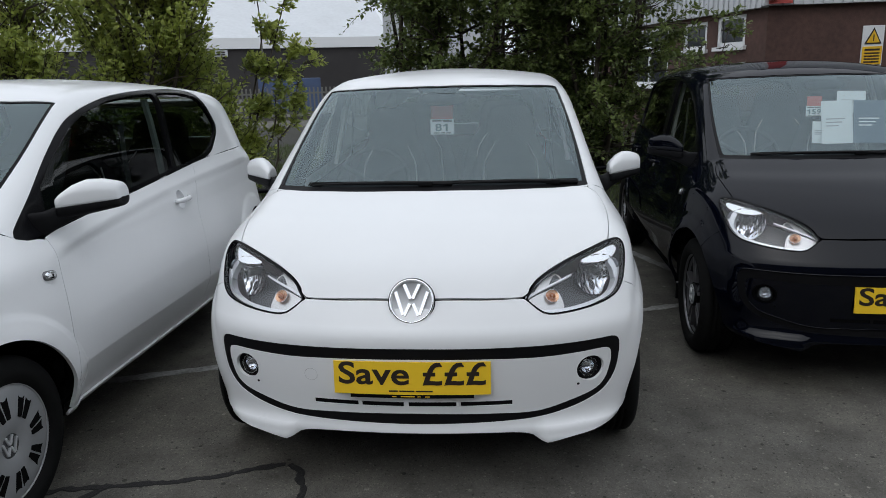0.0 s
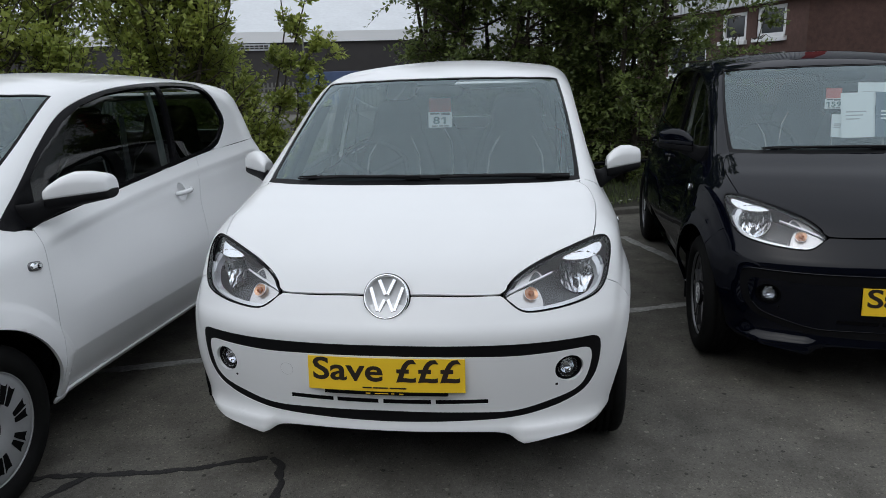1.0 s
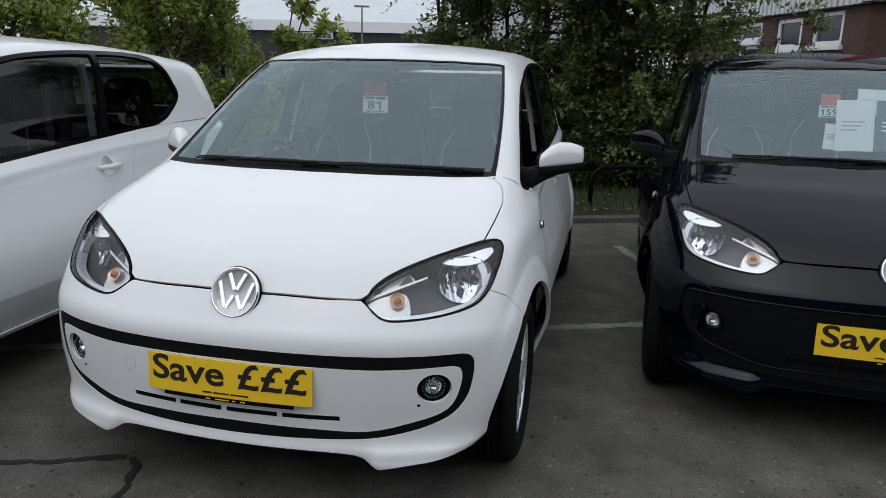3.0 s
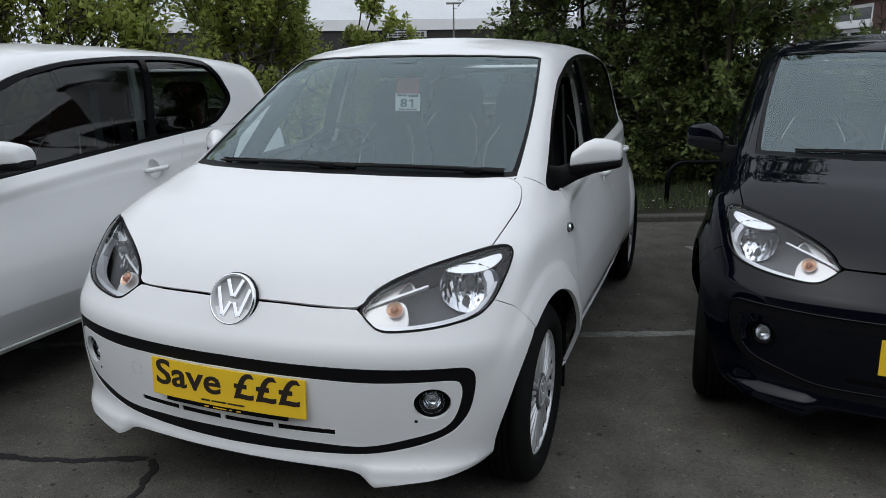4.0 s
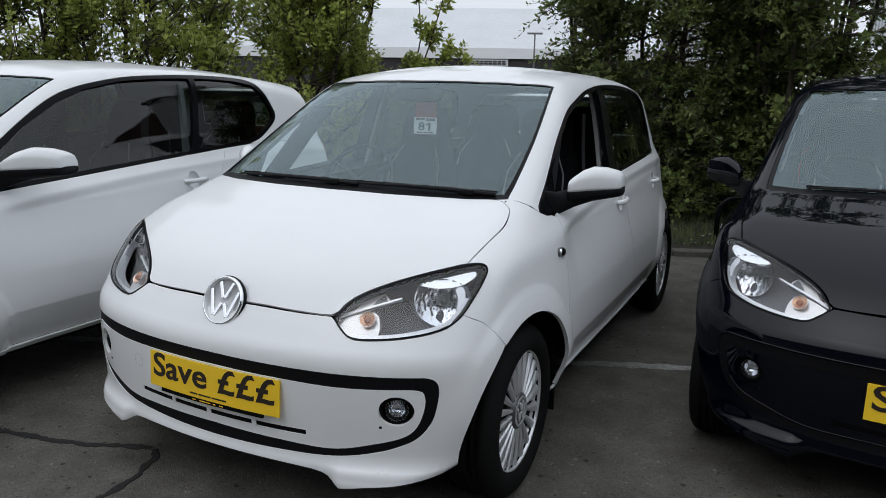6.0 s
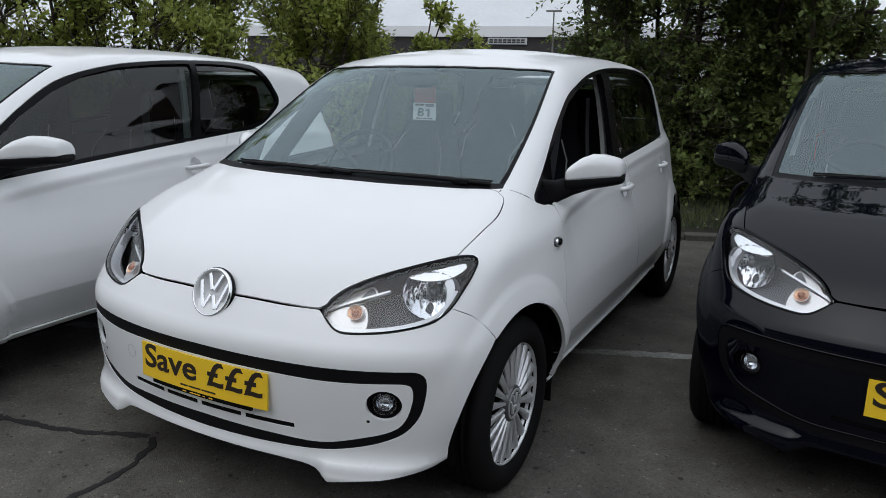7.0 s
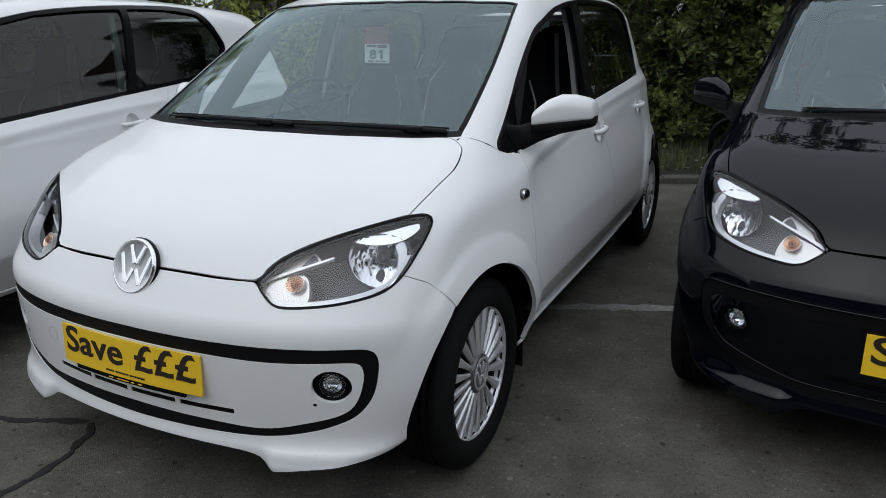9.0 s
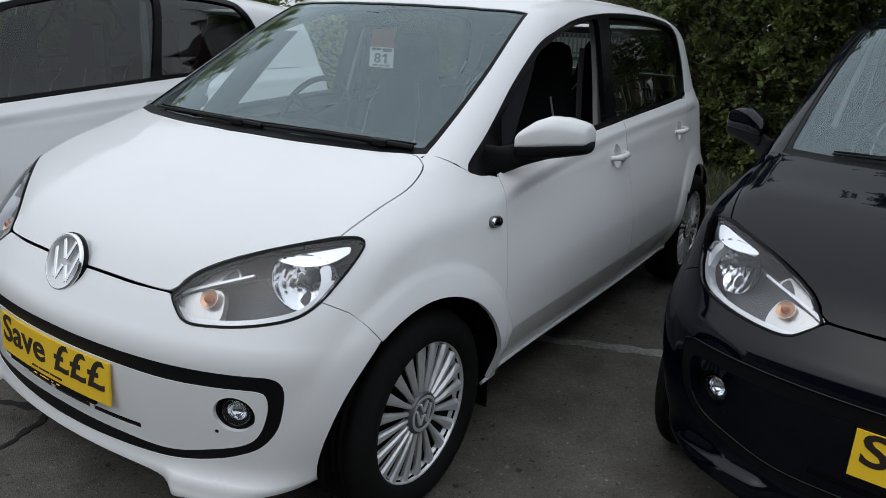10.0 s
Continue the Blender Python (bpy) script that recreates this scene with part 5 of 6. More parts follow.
for x, y, z, w, h, turn, mat, lab in ((.072, 1.170, 1.100, .082, .118, -1, PAPER, "white paper sheet behind the windscreen"), (-.010, 1.178, 1.045, .040, .060, 3, PAPER, "white paper sheet behind the windscreen"), (.150, 1.205, 1.205, .075, .060, 2, PAPER, "white paper sheet behind the windscreen"), (.243, 1.165, 1.100, .088, .116, 1, BLUE_CARD, "blue-grey printed card behind the windscreen"), (.425, 1.170, 1.108, .082, .132, 0, PAPER, "white paper sheet behind the windscreen")):
    bm = bmesh.new()
    box(bm, -w, w, -.001, .001, -h, h, .0004)
    o = part("paper_sheet", bm, mat, car_black, lab)
    o.matrix_basis = pose(x, y, z, -14, 0, 0) @ pose(0, 0, 0, 0, turn, 0)
    bm = bmesh.new()
    for k in range(3):
        box(bm, -w * .7, w * (.5 - .2 * k), -.0018, -.001, h * (.15 - .16 * k) - .003, h * (.15 - .16 * k) + .003)
    part("print", bm, PAPER if mat is BLUE_CARD else SEAM_GREY, o, "illegible print")

# ---------------------------------------------------------------- ground
ALPHA = math.atan(.40)
LOT = Matrix.Rotation(ALPHA, 4, "Z")


def lot(u, v, z=0.0):
    return LOT @ Vector((u, v, z))


bm = bmesh.new()
R = 600
vs = [bm.verts.new((x, y, 0)) for x, y in ((-R, -R), (R, -R), (R, R), (-R, R))]
bm.faces.new(vs)
tagged(part("ground", bm, ASPHALT), "dark worn asphalt car park surface", "ground", kind="structure")


def strip(name, pts, width, z, mat, label, category, rough=.25, seed=1, jag=0.0):
    rnd = random.Random(seed)
    bm = bmesh.new()
    p = rounded(np.array([(a, b) for a, b in pts]), .04, closed=False)
    if jag:
        p = rounded(p, .012, closed=False, smooth=False)
        p = p + np.array([(noise.noise((a * 14, b * 14, seed)) + .3 * noise.noise((a * 30, b * 30, seed + 5.5)), noise.noise((a * 14, b * 14, seed + 9.1)) + .3 * noise.noise((a * 30, b * 30, seed + 3.3))) for a, b in p]) * jag
    t = np.gradient(p, axis=0)
    t /= np.linalg.norm(t, axis=1, keepdims=True)
    n = np.stack([-t[:, 1], t[:, 0]], 1)
    l, r = [], []
    for q, m in zip(p, n):
        if jag:
            a, b = [width * (.5 + rough * (noise.noise((q[0] * 22, q[1] * 22, seed + d)) + .5 * noise.noise((q[0] * 60, q[1] * 60, seed + d)))) for d in (.5, 7.5)]
        else:
            a, b = width * (.5 + rnd.uniform(-rough, rough)), width * (.5 + rnd.uniform(-rough, rough))
        l.append((bm.verts.new((*(q + m * a), z)), bm.verts.new((*(q + m * (a + .004)), .0005))))
        r.append((bm.verts.new((*(q - m * b), z)), bm.verts.new((*(q - m * (b + .004)), .0005))))
    for i in range(len(p) - 1):
        bm.faces.new((r[i][0], r[i + 1][0], l[i + 1][0], l[i][0]))
        bm.faces.new((l[i][0], l[i + 1][0], l[i + 1][1], l[i][1]))
        bm.faces.new((r[i][1], r[i + 1][1], r[i + 1][0], r[i][0]))
    return tagged(part(name, bm, mat), label, category, kind="structure")


def lot2(u, v):
    p = lot(u, v)
    return (p.x, p.y)


strip("bay_line", [lot2(-4.5, 1.47), lot2(4.5, 1.49)], .055, .004, LINE_PAINT, "worn white painted bay line", "road marking", .2)
for i, u in enumerate((-2.5, 0.0, 2.5, 5.0)):
    strip("bay_line", [lot2(u, 1.55), lot2(u, 3.2)], .06, .004, LINE_PAINT, "worn white painted bay line", "road marking", .2, i)
strip("sealed_crack", [(-1.35, .00), (-1.02, .055), (-.78, .115), (-.60, .185), (-.52, .208)], .022, .003, TAR, "dark tar-sealed crack in the asphalt", "crack", .50, 4, .010)
strip("sealed_crack", [(-.50, .215), (-.455, .18), (-.42, .09), (-.40, .0), (-.41, -.15), (-.44, -.4)], .022, .003, TAR, "dark tar-sealed crack in the asphalt", "crack", .50, 5, .010)
strip("sealed_crack", [(-1.12, .045), (-1.16, -.02), (-1.19, -.12), (-1.18, -.3)], .030, .0045, TAR, "dark tar-sealed crack in the asphalt", "crack", .50, 6, .012)

# kerb and verge
KERB_V = 4.04
kerb = new("kerb")
tagged(kerb, "row of worn concrete kerb stones", "kerb", kind="structure")
bm = bmesh.new()
box(bm, -.449, .449, -.06, .06, -.05, .050, .010)
stone = part("kerb_stone", bm, CONCRETE, kerb)
stone.matrix_basis = LOT @ pose(-6 * .905, KERB_V + .06, 0)
for k in range(-5, 9):
    o = new("kerb_stone", stone.data)
    o.parent = kerb
    o.matrix_basis = LOT @ pose(k * .905, KERB_V + .06, .004 * math.sin(k * 2.1), 0, .25 * math.sin(k * 1.7), .3 * math.sin(k * 3.3))
bm = bmesh.new()
n = 40
grid = [[bm.verts.new(lot(-16 + 32 * i / n, KERB_V + .12 + 16 * (j / 16) ** 1.4, .040 + .03 * noise.noise((i * .7, j * .9, 0)) + (.02 if j else 0))) for i in range(n + 1)] for j in range(17)]
for a, b in zip(grid, grid[1:]):
    for i in range(n):
        bm.faces.new((a[i], a[i + 1], b[i + 1], b[i]))
tagged(part("verge", bm, SOIL, smooth=True), "planted verge of soil and grass behind the kerb", "verge", kind="structure")


def grass_patch(name, u0, u1, v0, v1, count, height, seed, label):
    rnd = np.random.RandomState(seed)
    u, v = rnd.uniform(u0, u1, count), rnd.uniform(v0, v1, count)
    keep = np.array([noise.noise((a * .9, b * .9, 3.1)) > -.25 for a, b in zip(u, v)])
    u, v = u[keep], v[keep]
    m = len(u)
    x, y = u * math.cos(ALPHA) - v * math.sin(ALPHA), u * math.sin(ALPHA) + v * math.cos(ALPHA)
    a = rnd.uniform(0, 6.28, m)
    h = height * rnd.uniform(.5, 1.3, m)
    w = rnd.uniform(.004, .009, m)
    lean = rnd.normal(0, .35, (m, 2)) * h[:, None]
    base = np.stack([x, y, np.full(m, .03)], 1)
    side = np.stack([np.cos(a) * w, np.sin(a) * w, np.zeros(m)], 1)
    tip = base + np.stack([lean[:, 0], lean[:, 1], h + .03], 1)
    verts = np.stack([base - side, base + side, tip], 1).reshape(-1, 3)
    faces = np.arange(3 * m).reshape(-1, 3)
    return tagged(mesh_part(name, verts, faces, GRASS, smooth=False), label, "grass", kind="stuff")


grass_patch("grass", -9, .9, KERB_V + .3, KERB_V + 3.2, 26000, .10, 3, "uneven green grass on the verge")
grass_patch("grass", -9, 1.5, KERB_V + 3.2, KERB_V + 9, 26000, .12, 4, "rough grass behind the trees")


grass_patch("grass", 1.2, 6.5, KERB_V + .22, KERB_V + 5.0, 26000, .07, 5, "green grass under the dark trees")


def petals(count, seed):
    """Fallen petals and scraps, thickest behind the kerb."""
    rnd = np.random.RandomState(seed)
    verts, faces = [], []
    for k in range(count):
        p = lot(rnd.uniform(-5, 6), KERB_V + .16 + rnd.exponential(.35), .075)
        a, r = rnd.uniform(0, 6.28), rnd.uniform(.008, .020)
        ring = [(p.x + r * rnd.uniform(.6, 1.2) * math.cos(a + q), p.y + r * rnd.uniform(.5, 1.0) * math.sin(a + q), p.z + .012 * rnd.uniform(0, 1)) for q in (0, 1.25, 2.5, 3.75, 5.0)]
        faces.append(list(range(len(verts), len(verts) + 5)))
        verts += ring
    return tagged(mesh_part("petals", verts, faces, PALE_TRIM, smooth=False), "pale fallen petals and scraps on the soil", "petals", kind="stuff")


petals(170, 9)


# hoop barrier behind the kerb
def hoop(u0, u1, v, h):
    bm = bmesh.new()
    pts = []
    r = .14
    for a in range(0, 91, 15):
        pts.append(lot(u0 + r - r * math.cos(radians(a)), v, h - r + r * math.sin(radians(a))))
    for a in range(90, -1, -15):
        pts.append(lot(u1 - r + r * math.cos(radians(a)), v, h - r + r * math.sin(radians(a))))
    tube(bm, [lot(u0, v, .03)] + pts + [lot(u1, v, .03)], .022, 10)
    return tagged(part("hoop_barrier", bm, GLOSS_BLACK, smooth=True), "low black steel hoop barrier behind the kerb", "barrier", "hoop barriers")


hoop(2.72, 4.6, 4.47, .445)
hoop(-.6, 1.3, 4.45, .45)


# ---------------------------------------------------------------- trees
def tree(u, v, height, spread, leaves, mat, seed, stems=4, low=.45, size=.042, label="", clump=.17, upright=.5, lean=(0, 0), gaps=-.05):
    rnd = np.random.RandomState(seed)
    base = np.array(lot(u, v, .05))
    top = new("tree")
    tagged(top, label, "tree", "trees behind the kerb")
    top.location = base
    nodes = []
    trunk = bmesh.new()
    limbs = bmesh.new()
    for s in range(stems):
        a = 6.283 * s / stems + rnd.uniform(-.5, .5)
        out = spread * rnd.uniform(.25, .6)
        pts, rad = [], []
        h = height * rnd.uniform(.75, 1.0)
        for k in range(9):
            t = k / 8
            w = rnd.normal(0, .035, 2) * (t > 0)
            pts.append((out * t ** .8 * math.cos(a) + .06 * math.cos(a) + w[0] + lean[0] * t, out * t ** .8 * math.sin(a) + .06 * math.sin(a) + w[1] + lean[1] * t, h * t))
            rad.append(.030 * min(1, spread / .8 + .1) * (1 - t) ** .8 + .004)
        tube(trunk, pts, rad, 7)
        nodes += [np.array(p) for p in pts[1:]]
        for k in range(1, 9):
            for _ in range(3):
                b = rnd.uniform(0, 6.283)
                ln = spread * rnd.uniform(.3, .75) * (1.1 - .6 * k / 8)
                p = np.array(pts[k])
                way = np.array([math.cos(b), math.sin(b), rnd.uniform(.05, upright)])
                q = [tuple(p + way * ln * f + np.array([0, 0, -.06 * (k < 3) * f]) + rnd.normal(0, .02, 3)) for f in (0, .35, .7, 1)]
                tube(limbs, q, [w * min(1, spread / .8 + .2) for w in (.014, .011, .007, .004)], 5)
                nodes += [np.array(x) for x in q[1:]]
    nodes = np.array(nodes)
    # leafy shoots grow from the limbs; whole groups of them are left out to make gaps
    per = 16
    m = max(30, leaves // per)
    pick = rnd.randint(0, len(nodes), m * 4)
    c = nodes[pick] + rnd.normal(0, clump * .45, (m * 4, 3))
    keep = np.array([noise.noise((p[0] * 1.5 + seed, p[1] * 1.5, p[2] * 1.5)) + .5 * noise.noise((p[0] * 3.6, p[1] * 3.6 + seed, p[2] * 3.6)) > gaps for p in c]) & (c[:, 2] > low)
    c = c[keep][:m]
    m = len(c)
    away = c * np.array([1, 1, 0])
    away /= np.maximum(np.linalg.norm(away, axis=1, keepdims=True), .05)
    way = away * rnd.uniform(.2, 1.0, (m, 1)) + rnd.normal(0, .45, (m, 3)) + np.array([0, 0, upright])
    way /= np.linalg.norm(way, axis=1, keepdims=True)
    reach = clump * rnd.uniform(1.2, 2.6, m)[:, None]
    bend = np.stack([np.zeros(m), np.zeros(m), -.35 * reach[:, 0]], 1) * (upright < .6)

    def along(f):
        return c + way * reach * f + bend * f * f
    side = np.cross(way, np.array([.31, .52, .79]))
    side /= np.maximum(np.linalg.norm(side, axis=1, keepdims=True), 1e-6)
    other = np.cross(way, side)
    # three-sided twigs
    rings = [np.stack([along(f) + (side * math.cos(q) + other * math.sin(q)) * r for q in (0, 2.1, 4.2)], 1) for f, r in ((-.15, .004), (.45, .003), (.95, .0015))]
    tw = np.concatenate(rings, 1).reshape(-1, 3)
    i = np.arange(m)[:, None] * 9
    tf = [i + np.array([[j * 3 + k, j * 3 + (k + 1) % 3, j * 3 + 3 + (k + 1) % 3, j * 3 + 3 + k]]) for j in (0, 1) for k in range(3)]
    part("trunk", trunk, BARK, top, smooth=True)
    tagged(part("branchwork", limbs, BARK, top, smooth=True), kind="stuff")
    tagged(mesh_part("twigwork", tw, np.concatenate(tf), BARK, top, "", True), kind="stuff")
    # leaves stand alternately round each shoot, smaller towards its tip
    verts = []
    for k in range(per):
        f = (k + 1) / per
        spin = k * 2.4 + rnd.normal(0, .3, (m, 1))
        p = along(f) + rnd.normal(0, .008, (m, 3))
        d = (side * np.cos(spin) + other * np.sin(spin)) * .85 + way * (.35 + .6 * f) + rnd.normal(0, .22, (m, 3)) + np.array([0, 0, -.12])
        d /= np.linalg.norm(d, axis=1, keepdims=True)
        up = np.array([0, 0, 1]) + rnd.normal(0, .38, (m, 3))
        sd = np.cross(d, up)
        sd /= np.maximum(np.linalg.norm(sd, axis=1, keepdims=True), 1e-6)
        nn = np.cross(sd, d)
        s = size * (1.15 - .45 * f) * rnd.uniform(.65, 1.3, m)[:, None]
        p = p + d * s * .25
        verts.append(np.stack([p, p + d * s * .75 + sd * s * .66 - nn * s * .10, p + d * s * 1.9 - nn * s * .12, p + d * s * .75 - sd * s * .66 - nn * s * .10, p + d * s * .85 + nn * s * .07], 1))
    verts = np.stack(verts, 1).reshape(-1, 3)
    i = np.arange(m * per)[:, None] * 5
    faces = np.concatenate([i + np.array([[0, 1, 4]]), i + np.array([[4, 1, 2]]), i + np.array([[4, 2, 3]]), i + np.array([[0, 4, 3]])])
    tagged(mesh_part("crown", verts, faces, mat, top, "leafy shoots with gaps between them", False), kind="stuff")
    return top


def lot_uv(x, y):
    return x * math.cos(ALPHA) + y * math.sin(ALPHA), -x * math.sin(ALPHA) + y * math.cos(ALPHA)


YOUNG, BUSHY, TALL, SHRUB = "slender young tree with upright fresh green sprays", "bushy young tree with fresh green leaves", "tall dark green broadleaf tree with open branches", "low dark green shrub under the trees"
for k, (x, y, h, sp, cnt, mat, stems, low, up, size, gaps, lab) in enumerate((
    (-7.2, 1.9, 2.9, .95, 18000, LEAF_LIGHT, 6, .4, 1.5, .036, -.2, YOUNG),
    (-6.3, 2.4, 2.9, .95, 21000, LEAF_LIGHT, 6, .4, 1.5, .036, -.2, YOUNG),
    (-5.3, 3.0, 2.9, .90, 15500, LEAF_LIGHT, 6, .4, 1.5, .036, -.08, YOUNG),
    (-4.75, 3.45, 2.9, .80, 9500, LEAF_LIGHT, 6, .4, 1.5, .036, -.05, YOUNG),
    (-4.2, 3.9, 2.8, .90, 9500, LEAF_LIGHT, 5, .4, 1.3, .036, .0, BUSHY),
    (-3.12, 4.7, 2.9, 1.05, 20000, LEAF_LIGHT, 6, .3, 1.2, .036, -.02, BUSHY),
    (-2.62, 5.0, 1.2, .34, 3600, LEAF_LIGHT, 5, .20, .9, .034, -.3, "low bushy young tree with fresh green leaves"),
    (-.78, 6.45, 4.8, .80, 9000, LEAF_DARK, 5, 1.45, .35, .034, .0, TALL),
    (-.1, 6.3, 4.3, 1.25, 30000, LEAF_DARK, 6, .45, .35, .034, -.16, TALL),
    (.75, 7.2, 4.3, 1.20, 20500, LEAF_DARK, 6, .25, .35, .034, .02, TALL),
    (1.38, 6.5, 4.2, 1.15, 29000, LEAF_DARK, 7, .55, .35, .034, -.12, TALL),
    (1.75, 6.9, 7.0, .55, 2200, LEAF_DARK, 3, 4.4, .35, .040, -.05, "tall sparse tree with a few high leafy branches"),
    (2.80, 7.4, 1.95, .30, 1500, LEAF_DARK, 4, .70, .35, .034, -.2, "slender dark green shrub by the brick wall"),
    (.3, 6.3, 1.7, .75, 10000, LEAF_DARK, 6, .06, .3, .032, -.3, SHRUB),
    (1.2, 6.7, 1.5, .70, 8000, LEAF_DARK, 6, .06, .3, .032, -.2, SHRUB),
)):
    u, v = lot_uv(x, y)
    tree(u, v, h, sp, cnt, mat, 11 + k, stems, low, size, lab, .15, up, (.1, -.55) if lab is TALL and x > .5 else (0, 0), gaps)
u, v = lot_uv(-2.50, 5.1)
tree(u, v, 3.0, .10, 2600, LEAF_LIGHT, 41, 2, .6, .034, "thin leaning leafy sapling by the kerb", .07, 1.0, (.72, 0), -1)
u, v = lot_uv(-2.28, 5.1)
tree(u, v, 1.62, .09, 1000, LEAF_LIGHT, 42, 2, .8, .034, "low leafy green sapling by the kerb", .07, .7, (.52, 0), -1)

# ---------------------------------------------------------------- brick building
CORNER = Vector((4.49, 10.27, 0))
FAR_END = Vector((2.6, 16.2, 0))
building = new("building")
tagged(building, "low brown brick building with white cladding above", "building")
side_dir = (FAR_END - CORNER).normalized()
side_out = Vector((side_dir.y, -side_dir.x, 0)) * -1
side_len = (FAR_END - CORNER).length
WALL_H = 2.35
# side wall in its own frame: along, out, up
SIDE = Matrix(((side_dir.x, side_out.x, 0, CORNER.x), (side_dir.y, side_out.y, 0, CORNER.y), (0, 0, 1, 0), (0, 0, 0, 1)))
wins = [(.56, 1.38, 1.77, 2.28), (1.69, 2.50, 1.75, 2.24), (3.02, 4.65, 1.91, 2.24), (3.02, 4.65, 1.10, 1.83)]


def wall_with_holes(length, height, holes, m, name, mat, parent):
    xs = sorted({0, length, *[h[0] for h in holes], *[h[1] for h in holes]})
    zs = sorted({0, height, *[h[2] for h in holes], *[h[3] for h in holes]})
    bm = bmesh.new()
    for a, b in zip(xs, xs[1:]):
        for c, d in zip(zs, zs[1:]):
            if not any(h[0] <= a and b <= h[1] and h[2] <= c and d <= h[3] for h in holes):
                box(bm, a, b, -.25, 0, c, d, 0, m)
    bmesh.ops.remove_doubles(bm, verts=bm.verts, dist=1e-4)
    return part(name, bm, mat, parent)


wall_with_holes(side_len, WALL_H, wins, SIDE, "side_wall", BRICK, building)
for a, b, c, d in wins:
    bm = bmesh.new()
    bars = [(a, b, c, c + .07), (a, b, d - .06, d), (a, a + .09, c, d), (b - .09, b, c, d)]
    if b - a > 1.2:
        bars.append(((a + b) / 2 - .03, (a + b) / 2 + .03, c, d))
    for q in bars:
        box(bm, q[0], q[1], -.08, -.02, q[2], q[3], 0, SIDE)
    w = part("window", bm, UPVC, building, "white-framed window")
    bm = bmesh.new()
    box(bm, a, b, -.06, -.05, c, d, 0, SIDE)
    part("pane", bm, WINDOW_DARK, w)
    bm = bmesh.new()
    box(bm, a - .05, b + .05, -.1, .06, c - .07, c, .005, SIDE)
    part("sill", bm, UPVC, w)
FRONT_L, ROOF_H = 3.6, 6.5
bm = bmesh.new()
box(bm, CORNER.x, CORNER.x + FRONT_L, CORNER.y, CORNER.y + .25, 0, WALL_H)
part("front_wall", bm, BRICK, building)
bm = bmesh.new()
for k in range(24):
    box(bm, CORNER.x - .12 + k * .15, CORNER.x - .12 + k * .15 + .09, CORNER.y - .14, CORNER.y - .10, WALL_H, ROOF_H)
box(bm, CORNER.x - .12, CORNER.x + FRONT_L, CORNER.y - .11, CORNER.y, WALL_H, ROOF_H)
part("cladding", bm, CLADDING, building, "white corrugated cladding")
bm = bmesh.new()
for k in range(46):
    box(bm, k * .15, k * .15 + .09, .10, .14, WALL_H - .02, ROOF_H, 0, SIDE)
box(bm, 0, side_len, 0, .11, WALL_H - .02, ROOF_H, 0, SIDE)
part("cladding", bm, CLADDING, building, "white corrugated cladding")
bm = bmesh.new()
box(bm, CORNER.x - .05, CORNER.x + .30, CORNER.y - .17, CORNER.y - .14, WALL_H + .02, ROOF_H - .2)
part("trim", bm, RED_TRIM, building, "red corner panel")
# small white flood lamp on the red corner
bm = bmesh.new()
box(bm, CORNER.x - .09, CORNER.x + .07, CORNER.y - .27, CORNER.y - .172, 2.42, 2.60, .012)
flood = tagged(part("wall_lamp", bm, UPVC), "small white lamp box on the red corner panel", "lamp")
bm = bmesh.new()
box(bm, CORNER.x - .06, CORNER.x + .04, CORNER.y - .278, CORNER.y - .268, 2.46, 2.56, .003)
part("lens", bm, WINDOW_DARK, flood, "grey lens")
bm = bmesh.new()
box(bm, CORNER.x - .2, CORNER.x + FRONT_L + .1, CORNER.y - .2, CORNER.y + 7, ROOF_H, ROOF_H + .15)
part("roof", bm, SHED_WALL, building, "dark flat roof edge")
# lower wing with a sloping roof
bm = bmesh.new()
loft(bm, [[(CORNER.x + FRONT_L + x, y, z) for x, z in ((0, 0), (6.5, 0), (6.5, 4.6), (0, 6.2))] for y in (CORNER.y + .2, CORNER.y + 7)])
part("side_wing", bm, BRICK, building, "brick wing with a sloping roof edge")
# warning sign
bm = bmesh.new()
box(bm, 5.55, 5.88, 9.575, 9.595, 1.43, 2.05, .006)
sign = tagged(part("warning_sign", bm, UPVC), "white and yellow electrical warning sign on the brick wall", "sign")
bm = bmesh.new()
box(bm, 5.565, 5.865, 9.568, 9.575, 1.45, 1.73, .003)
part("yellow_panel", bm, SIGN_YELLOW, sign)
bm = bmesh.new()
for z0, z1 in ((1.665, 1.695), (1.615, 1.637), (1.570, 1.592), (1.525, 1.547), (1.480, 1.502)):
    box(bm, 5.60, 5.83, 9.564, 9.568, z0, z1)
part("print", bm, INK, sign, "illegible print")
bm = bmesh.new()
t = [bm.verts.new(p) for p in ((5.585, 9.570, 1.77), (5.845, 9.570, 1.77), (5.715, 9.570, 2.02))]
bm.faces.new(t)
r = bmesh.ops.extrude_face_region(bm, geom=bm.faces[:])
bmesh.ops.translate(bm, vec=(0, -.006, 0), verts=[g for g in r["geom"] if isinstance(g, bmesh.types.BMVert)])
tri_ = part("triangle", bm, INK, sign, "black-edged warning triangle")
bm = bmesh.new()
t = [bm.verts.new(p) for p in ((5.615, 9.560, 1.787), (5.815, 9.560, 1.787), (5.715, 9.560, 1.98))]
bm.faces.new(t)
part("triangle_field", bm, SIGN_YELLOW, tri_)
bm = bmesh.new()
box(bm, 5.708, 5.722, 9.552, 9.558, 1.81, 1.91)
part("bolt", bm, INK, tri_)
sign.location = (.405, .67, -.05)


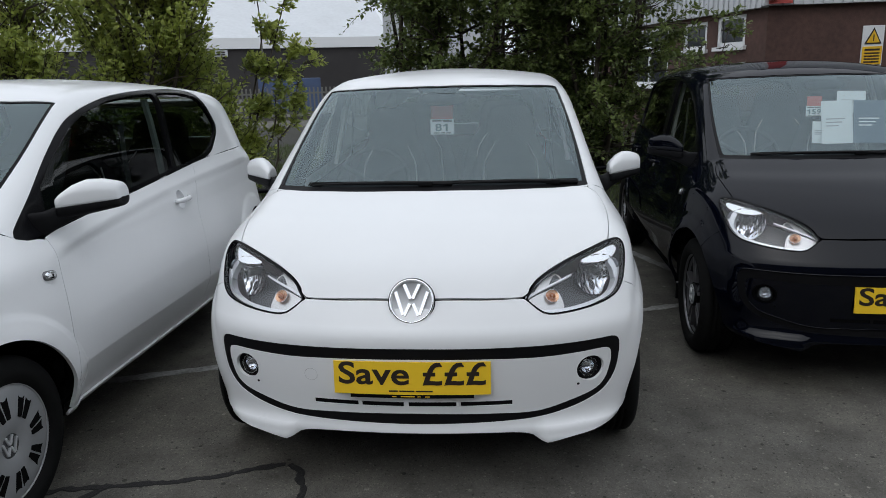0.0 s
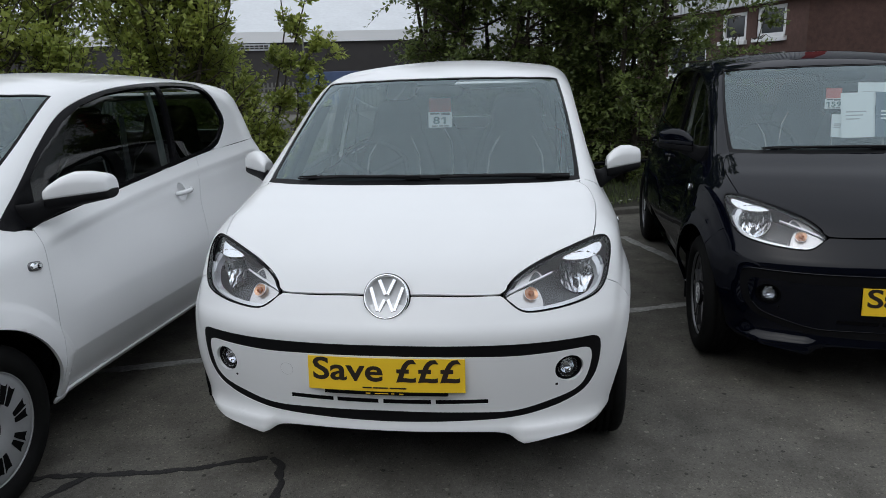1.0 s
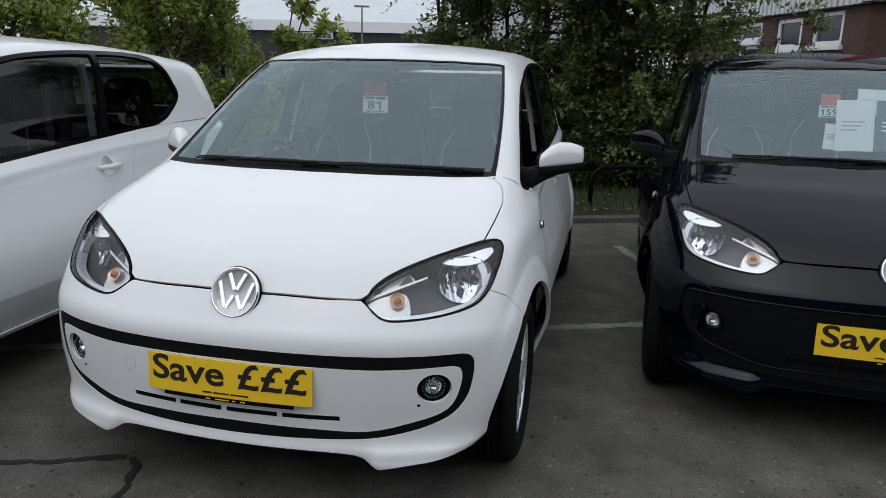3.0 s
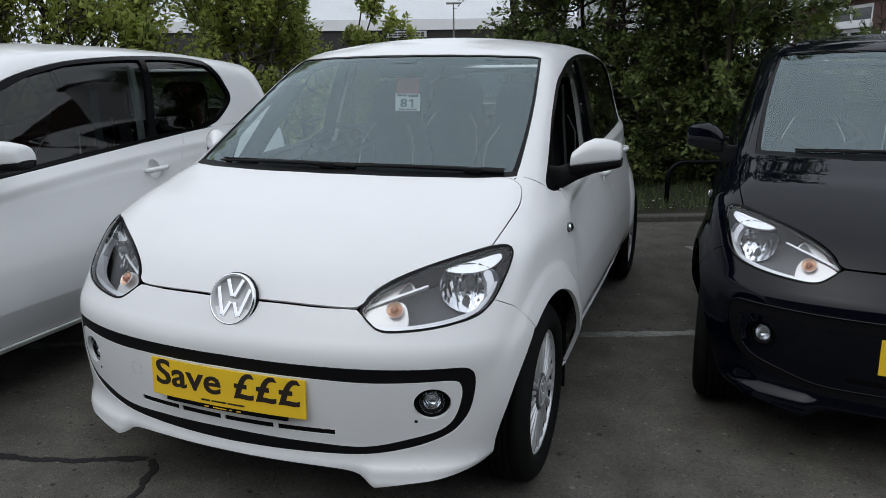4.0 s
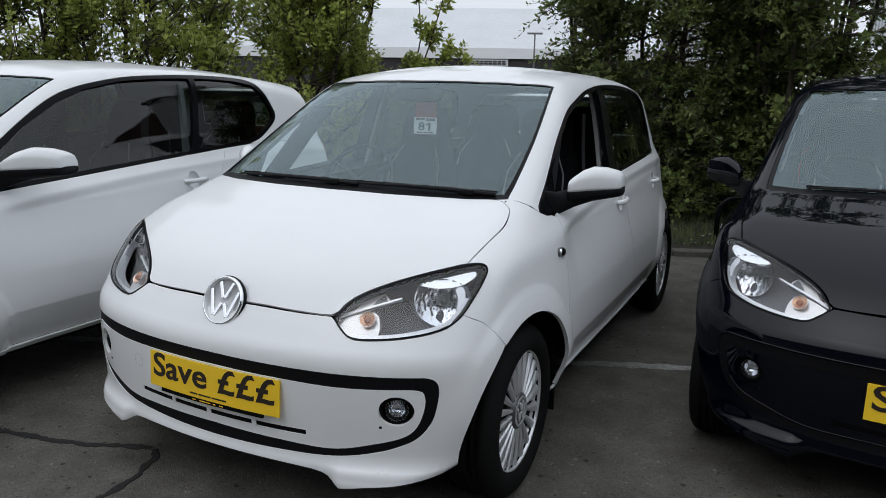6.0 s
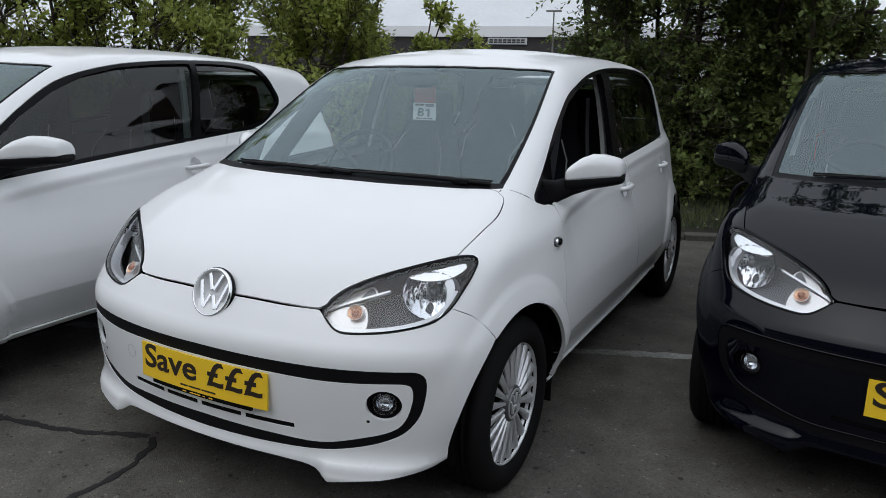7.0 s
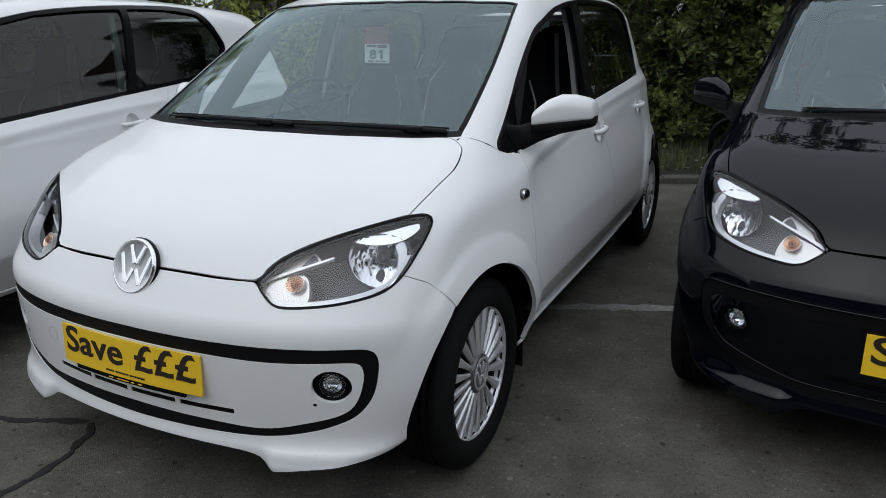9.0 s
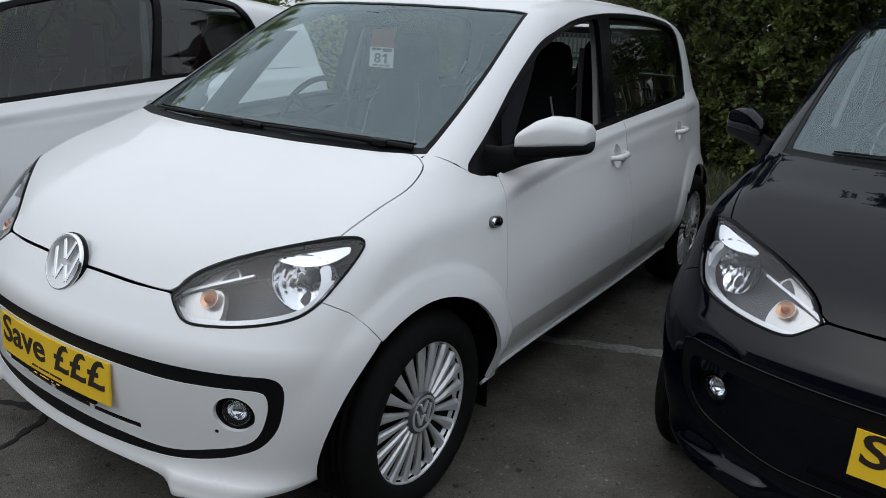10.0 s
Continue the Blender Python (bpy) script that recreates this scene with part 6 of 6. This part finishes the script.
# ---------------------------------------------------------------- distance
def far_frame(angle, dist):
    a = radians(angle)
    return Matrix.Translation((.9 - dist * math.sin(a), -1.6 + dist * math.cos(a), 0)) @ Matrix.Rotation(a, 4, "Z")


shed = new("warehouse")
tagged(shed, "long dark warehouse with a white fascia far off", "warehouse")
F = far_frame(21, 65)
bm = bmesh.new()
box(bm, -26, 13, 0, 12, 0, 4.12, 0, F)
part("wall", bm, SHED_WALL, shed)
bm = bmesh.new()
box(bm, -26.3, 13.3, -.3, 12, 4.12, 5.0, 0, F)
part("fascia", bm, UPVC, shed, "white fascia")
bm = bmesh.new()
loft(bm, [[F @ Vector((x, y, z)) for y, z in ((-.3, 5.0), (10, 9.4), (20, 5.0))] for x in (-26.3, 13.3)])
part("roof", bm, CLADDING, shed, "pale sheet metal roof slope")
bm = bmesh.new()
box(bm, -4.1, -.7, -.2, 0, 3.5, 4.05, 0, F)
sg = part("sign_board", bm, CLADDING, shed, "pale sign board")
bm = bmesh.new()
for z in (3.86, 3.68):
    for k in range(8):
        box(bm, -3.95 + k * .39, -3.95 + k * .39 + .31, -.26, -.2, z - .06, z + .06, 0, F)
part("print", bm, SHED_WALL, sg, "illegible print")
F2 = far_frame(8, 48)
bm = bmesh.new()
box(bm, -1.8, 6, 0, 10, 0, 8.0, 0, F2)
tagged(part("pale_building", bm, PALE_WALL), "pale grey building side far off", "building")
F3 = far_frame(49, 75)
bm = bmesh.new()
box(bm, -5, 4, 0, 8, 0, 3.2, 0, F3)
hs = tagged(part("far_building", bm, PALE_WALL), "small grey building far off", "building")
bm = bmesh.new()
for k in (-3.5, -1, 1.5):
    box(bm, k, k + 1.4, -.05, 0, 1.5, 2.6, 0, F3)
part("window", bm, WINDOW_DARK, hs)
F4 = far_frame(19.4, 45)
bm = bmesh.new()
tube(bm, [F4 @ Vector((0, 0, 0)), F4 @ Vector((0, 0, 4.7))], [.07, .045], 8)
lp = tagged(part("street_lamp", bm, FENCE), "tall grey lamp post with twin heads", "lamp post")
bm = bmesh.new()
box(bm, -.45, .45, -.1, .1, 4.7, 4.8, 0, F4)
part("lamp_head", bm, FENCE, lp)
F5 = far_frame(47.5, 40)
bm = bmesh.new()
tube(bm, [F5 @ Vector((0, 0, 0)), F5 @ Vector((0, 0, 5.5))], [.09, .06], 8)
tagged(part("street_lamp", bm, SHED_WALL), "dark pole far off", "lamp post")
F6 = far_frame(17, 27)
fence = new("fence")
tagged(fence, "grey palisade fence far behind the grass", "fence")
bm = bmesh.new()
box(bm, -.03, .03, -.01, .01, 0, 1.15, .005)
pale = part("pale", bm, FENCE, fence)
pale.matrix_basis = F6 @ pose(-9, 0, 0)
for k in range(1, 110):
    o = new("pale", pale.data)
    o.parent = fence
    o.matrix_basis = F6 @ pose(-9 + k * .15, 0, 0)
bm = bmesh.new()
for z in (.25, .95):
    box(bm, -9, 7.5, .015, .045, z - .03, z + .03, 0, F6)
part("rail", bm, FENCE, fence)
bm = bmesh.new()
box(bm, -9, 7.5, -.1, .1, 0, .12, 0, F6)
tagged(part("low_wall", bm, CONCRETE), "low concrete edge under the fence", "wall", kind="structure")
F7 = far_frame(16.5, 34)
bm = bmesh.new()
box(bm, -2.2, .6, 0, 1.6, 0, 1.5, .03, F7)
tagged(part("skip", bm, BLUE_STEEL), "dark blue steel container behind the fence", "container")

# ---------------------------------------------------------------- unseen building across the yard, behind the camera
# added out of view, sized to block low light and darken reflections
unseen_building = new("unseen_building")
tagged(unseen_building, "long unseen dark building with a glazed front, added to darken the car fronts", "building")
F8 = Matrix.Translation((2.0, -11.5, 0)) @ Matrix.Rotation(ALPHA, 4, "Z")
bm = bmesh.new()
box(bm, -24, 24, -8, 0, 0, 6.4, 0, F8)
part("wall", bm, SHED_WALL, unseen_building)
bm = bmesh.new()
box(bm, -24.3, 24.3, -8.3, .4, 6.4, 7.2, 0, F8)
part("fascia", bm, PALE_WALL, unseen_building, "pale fascia")
for k in range(-9, 10):
    bm = bmesh.new()
    box(bm, k * 2.5 - 1.15, k * 2.5 + 1.15, 0, .04, .3, 4.6, .01, F8)
    part("window", bm, WINDOW_DARK, unseen_building, "dark glazed panel")
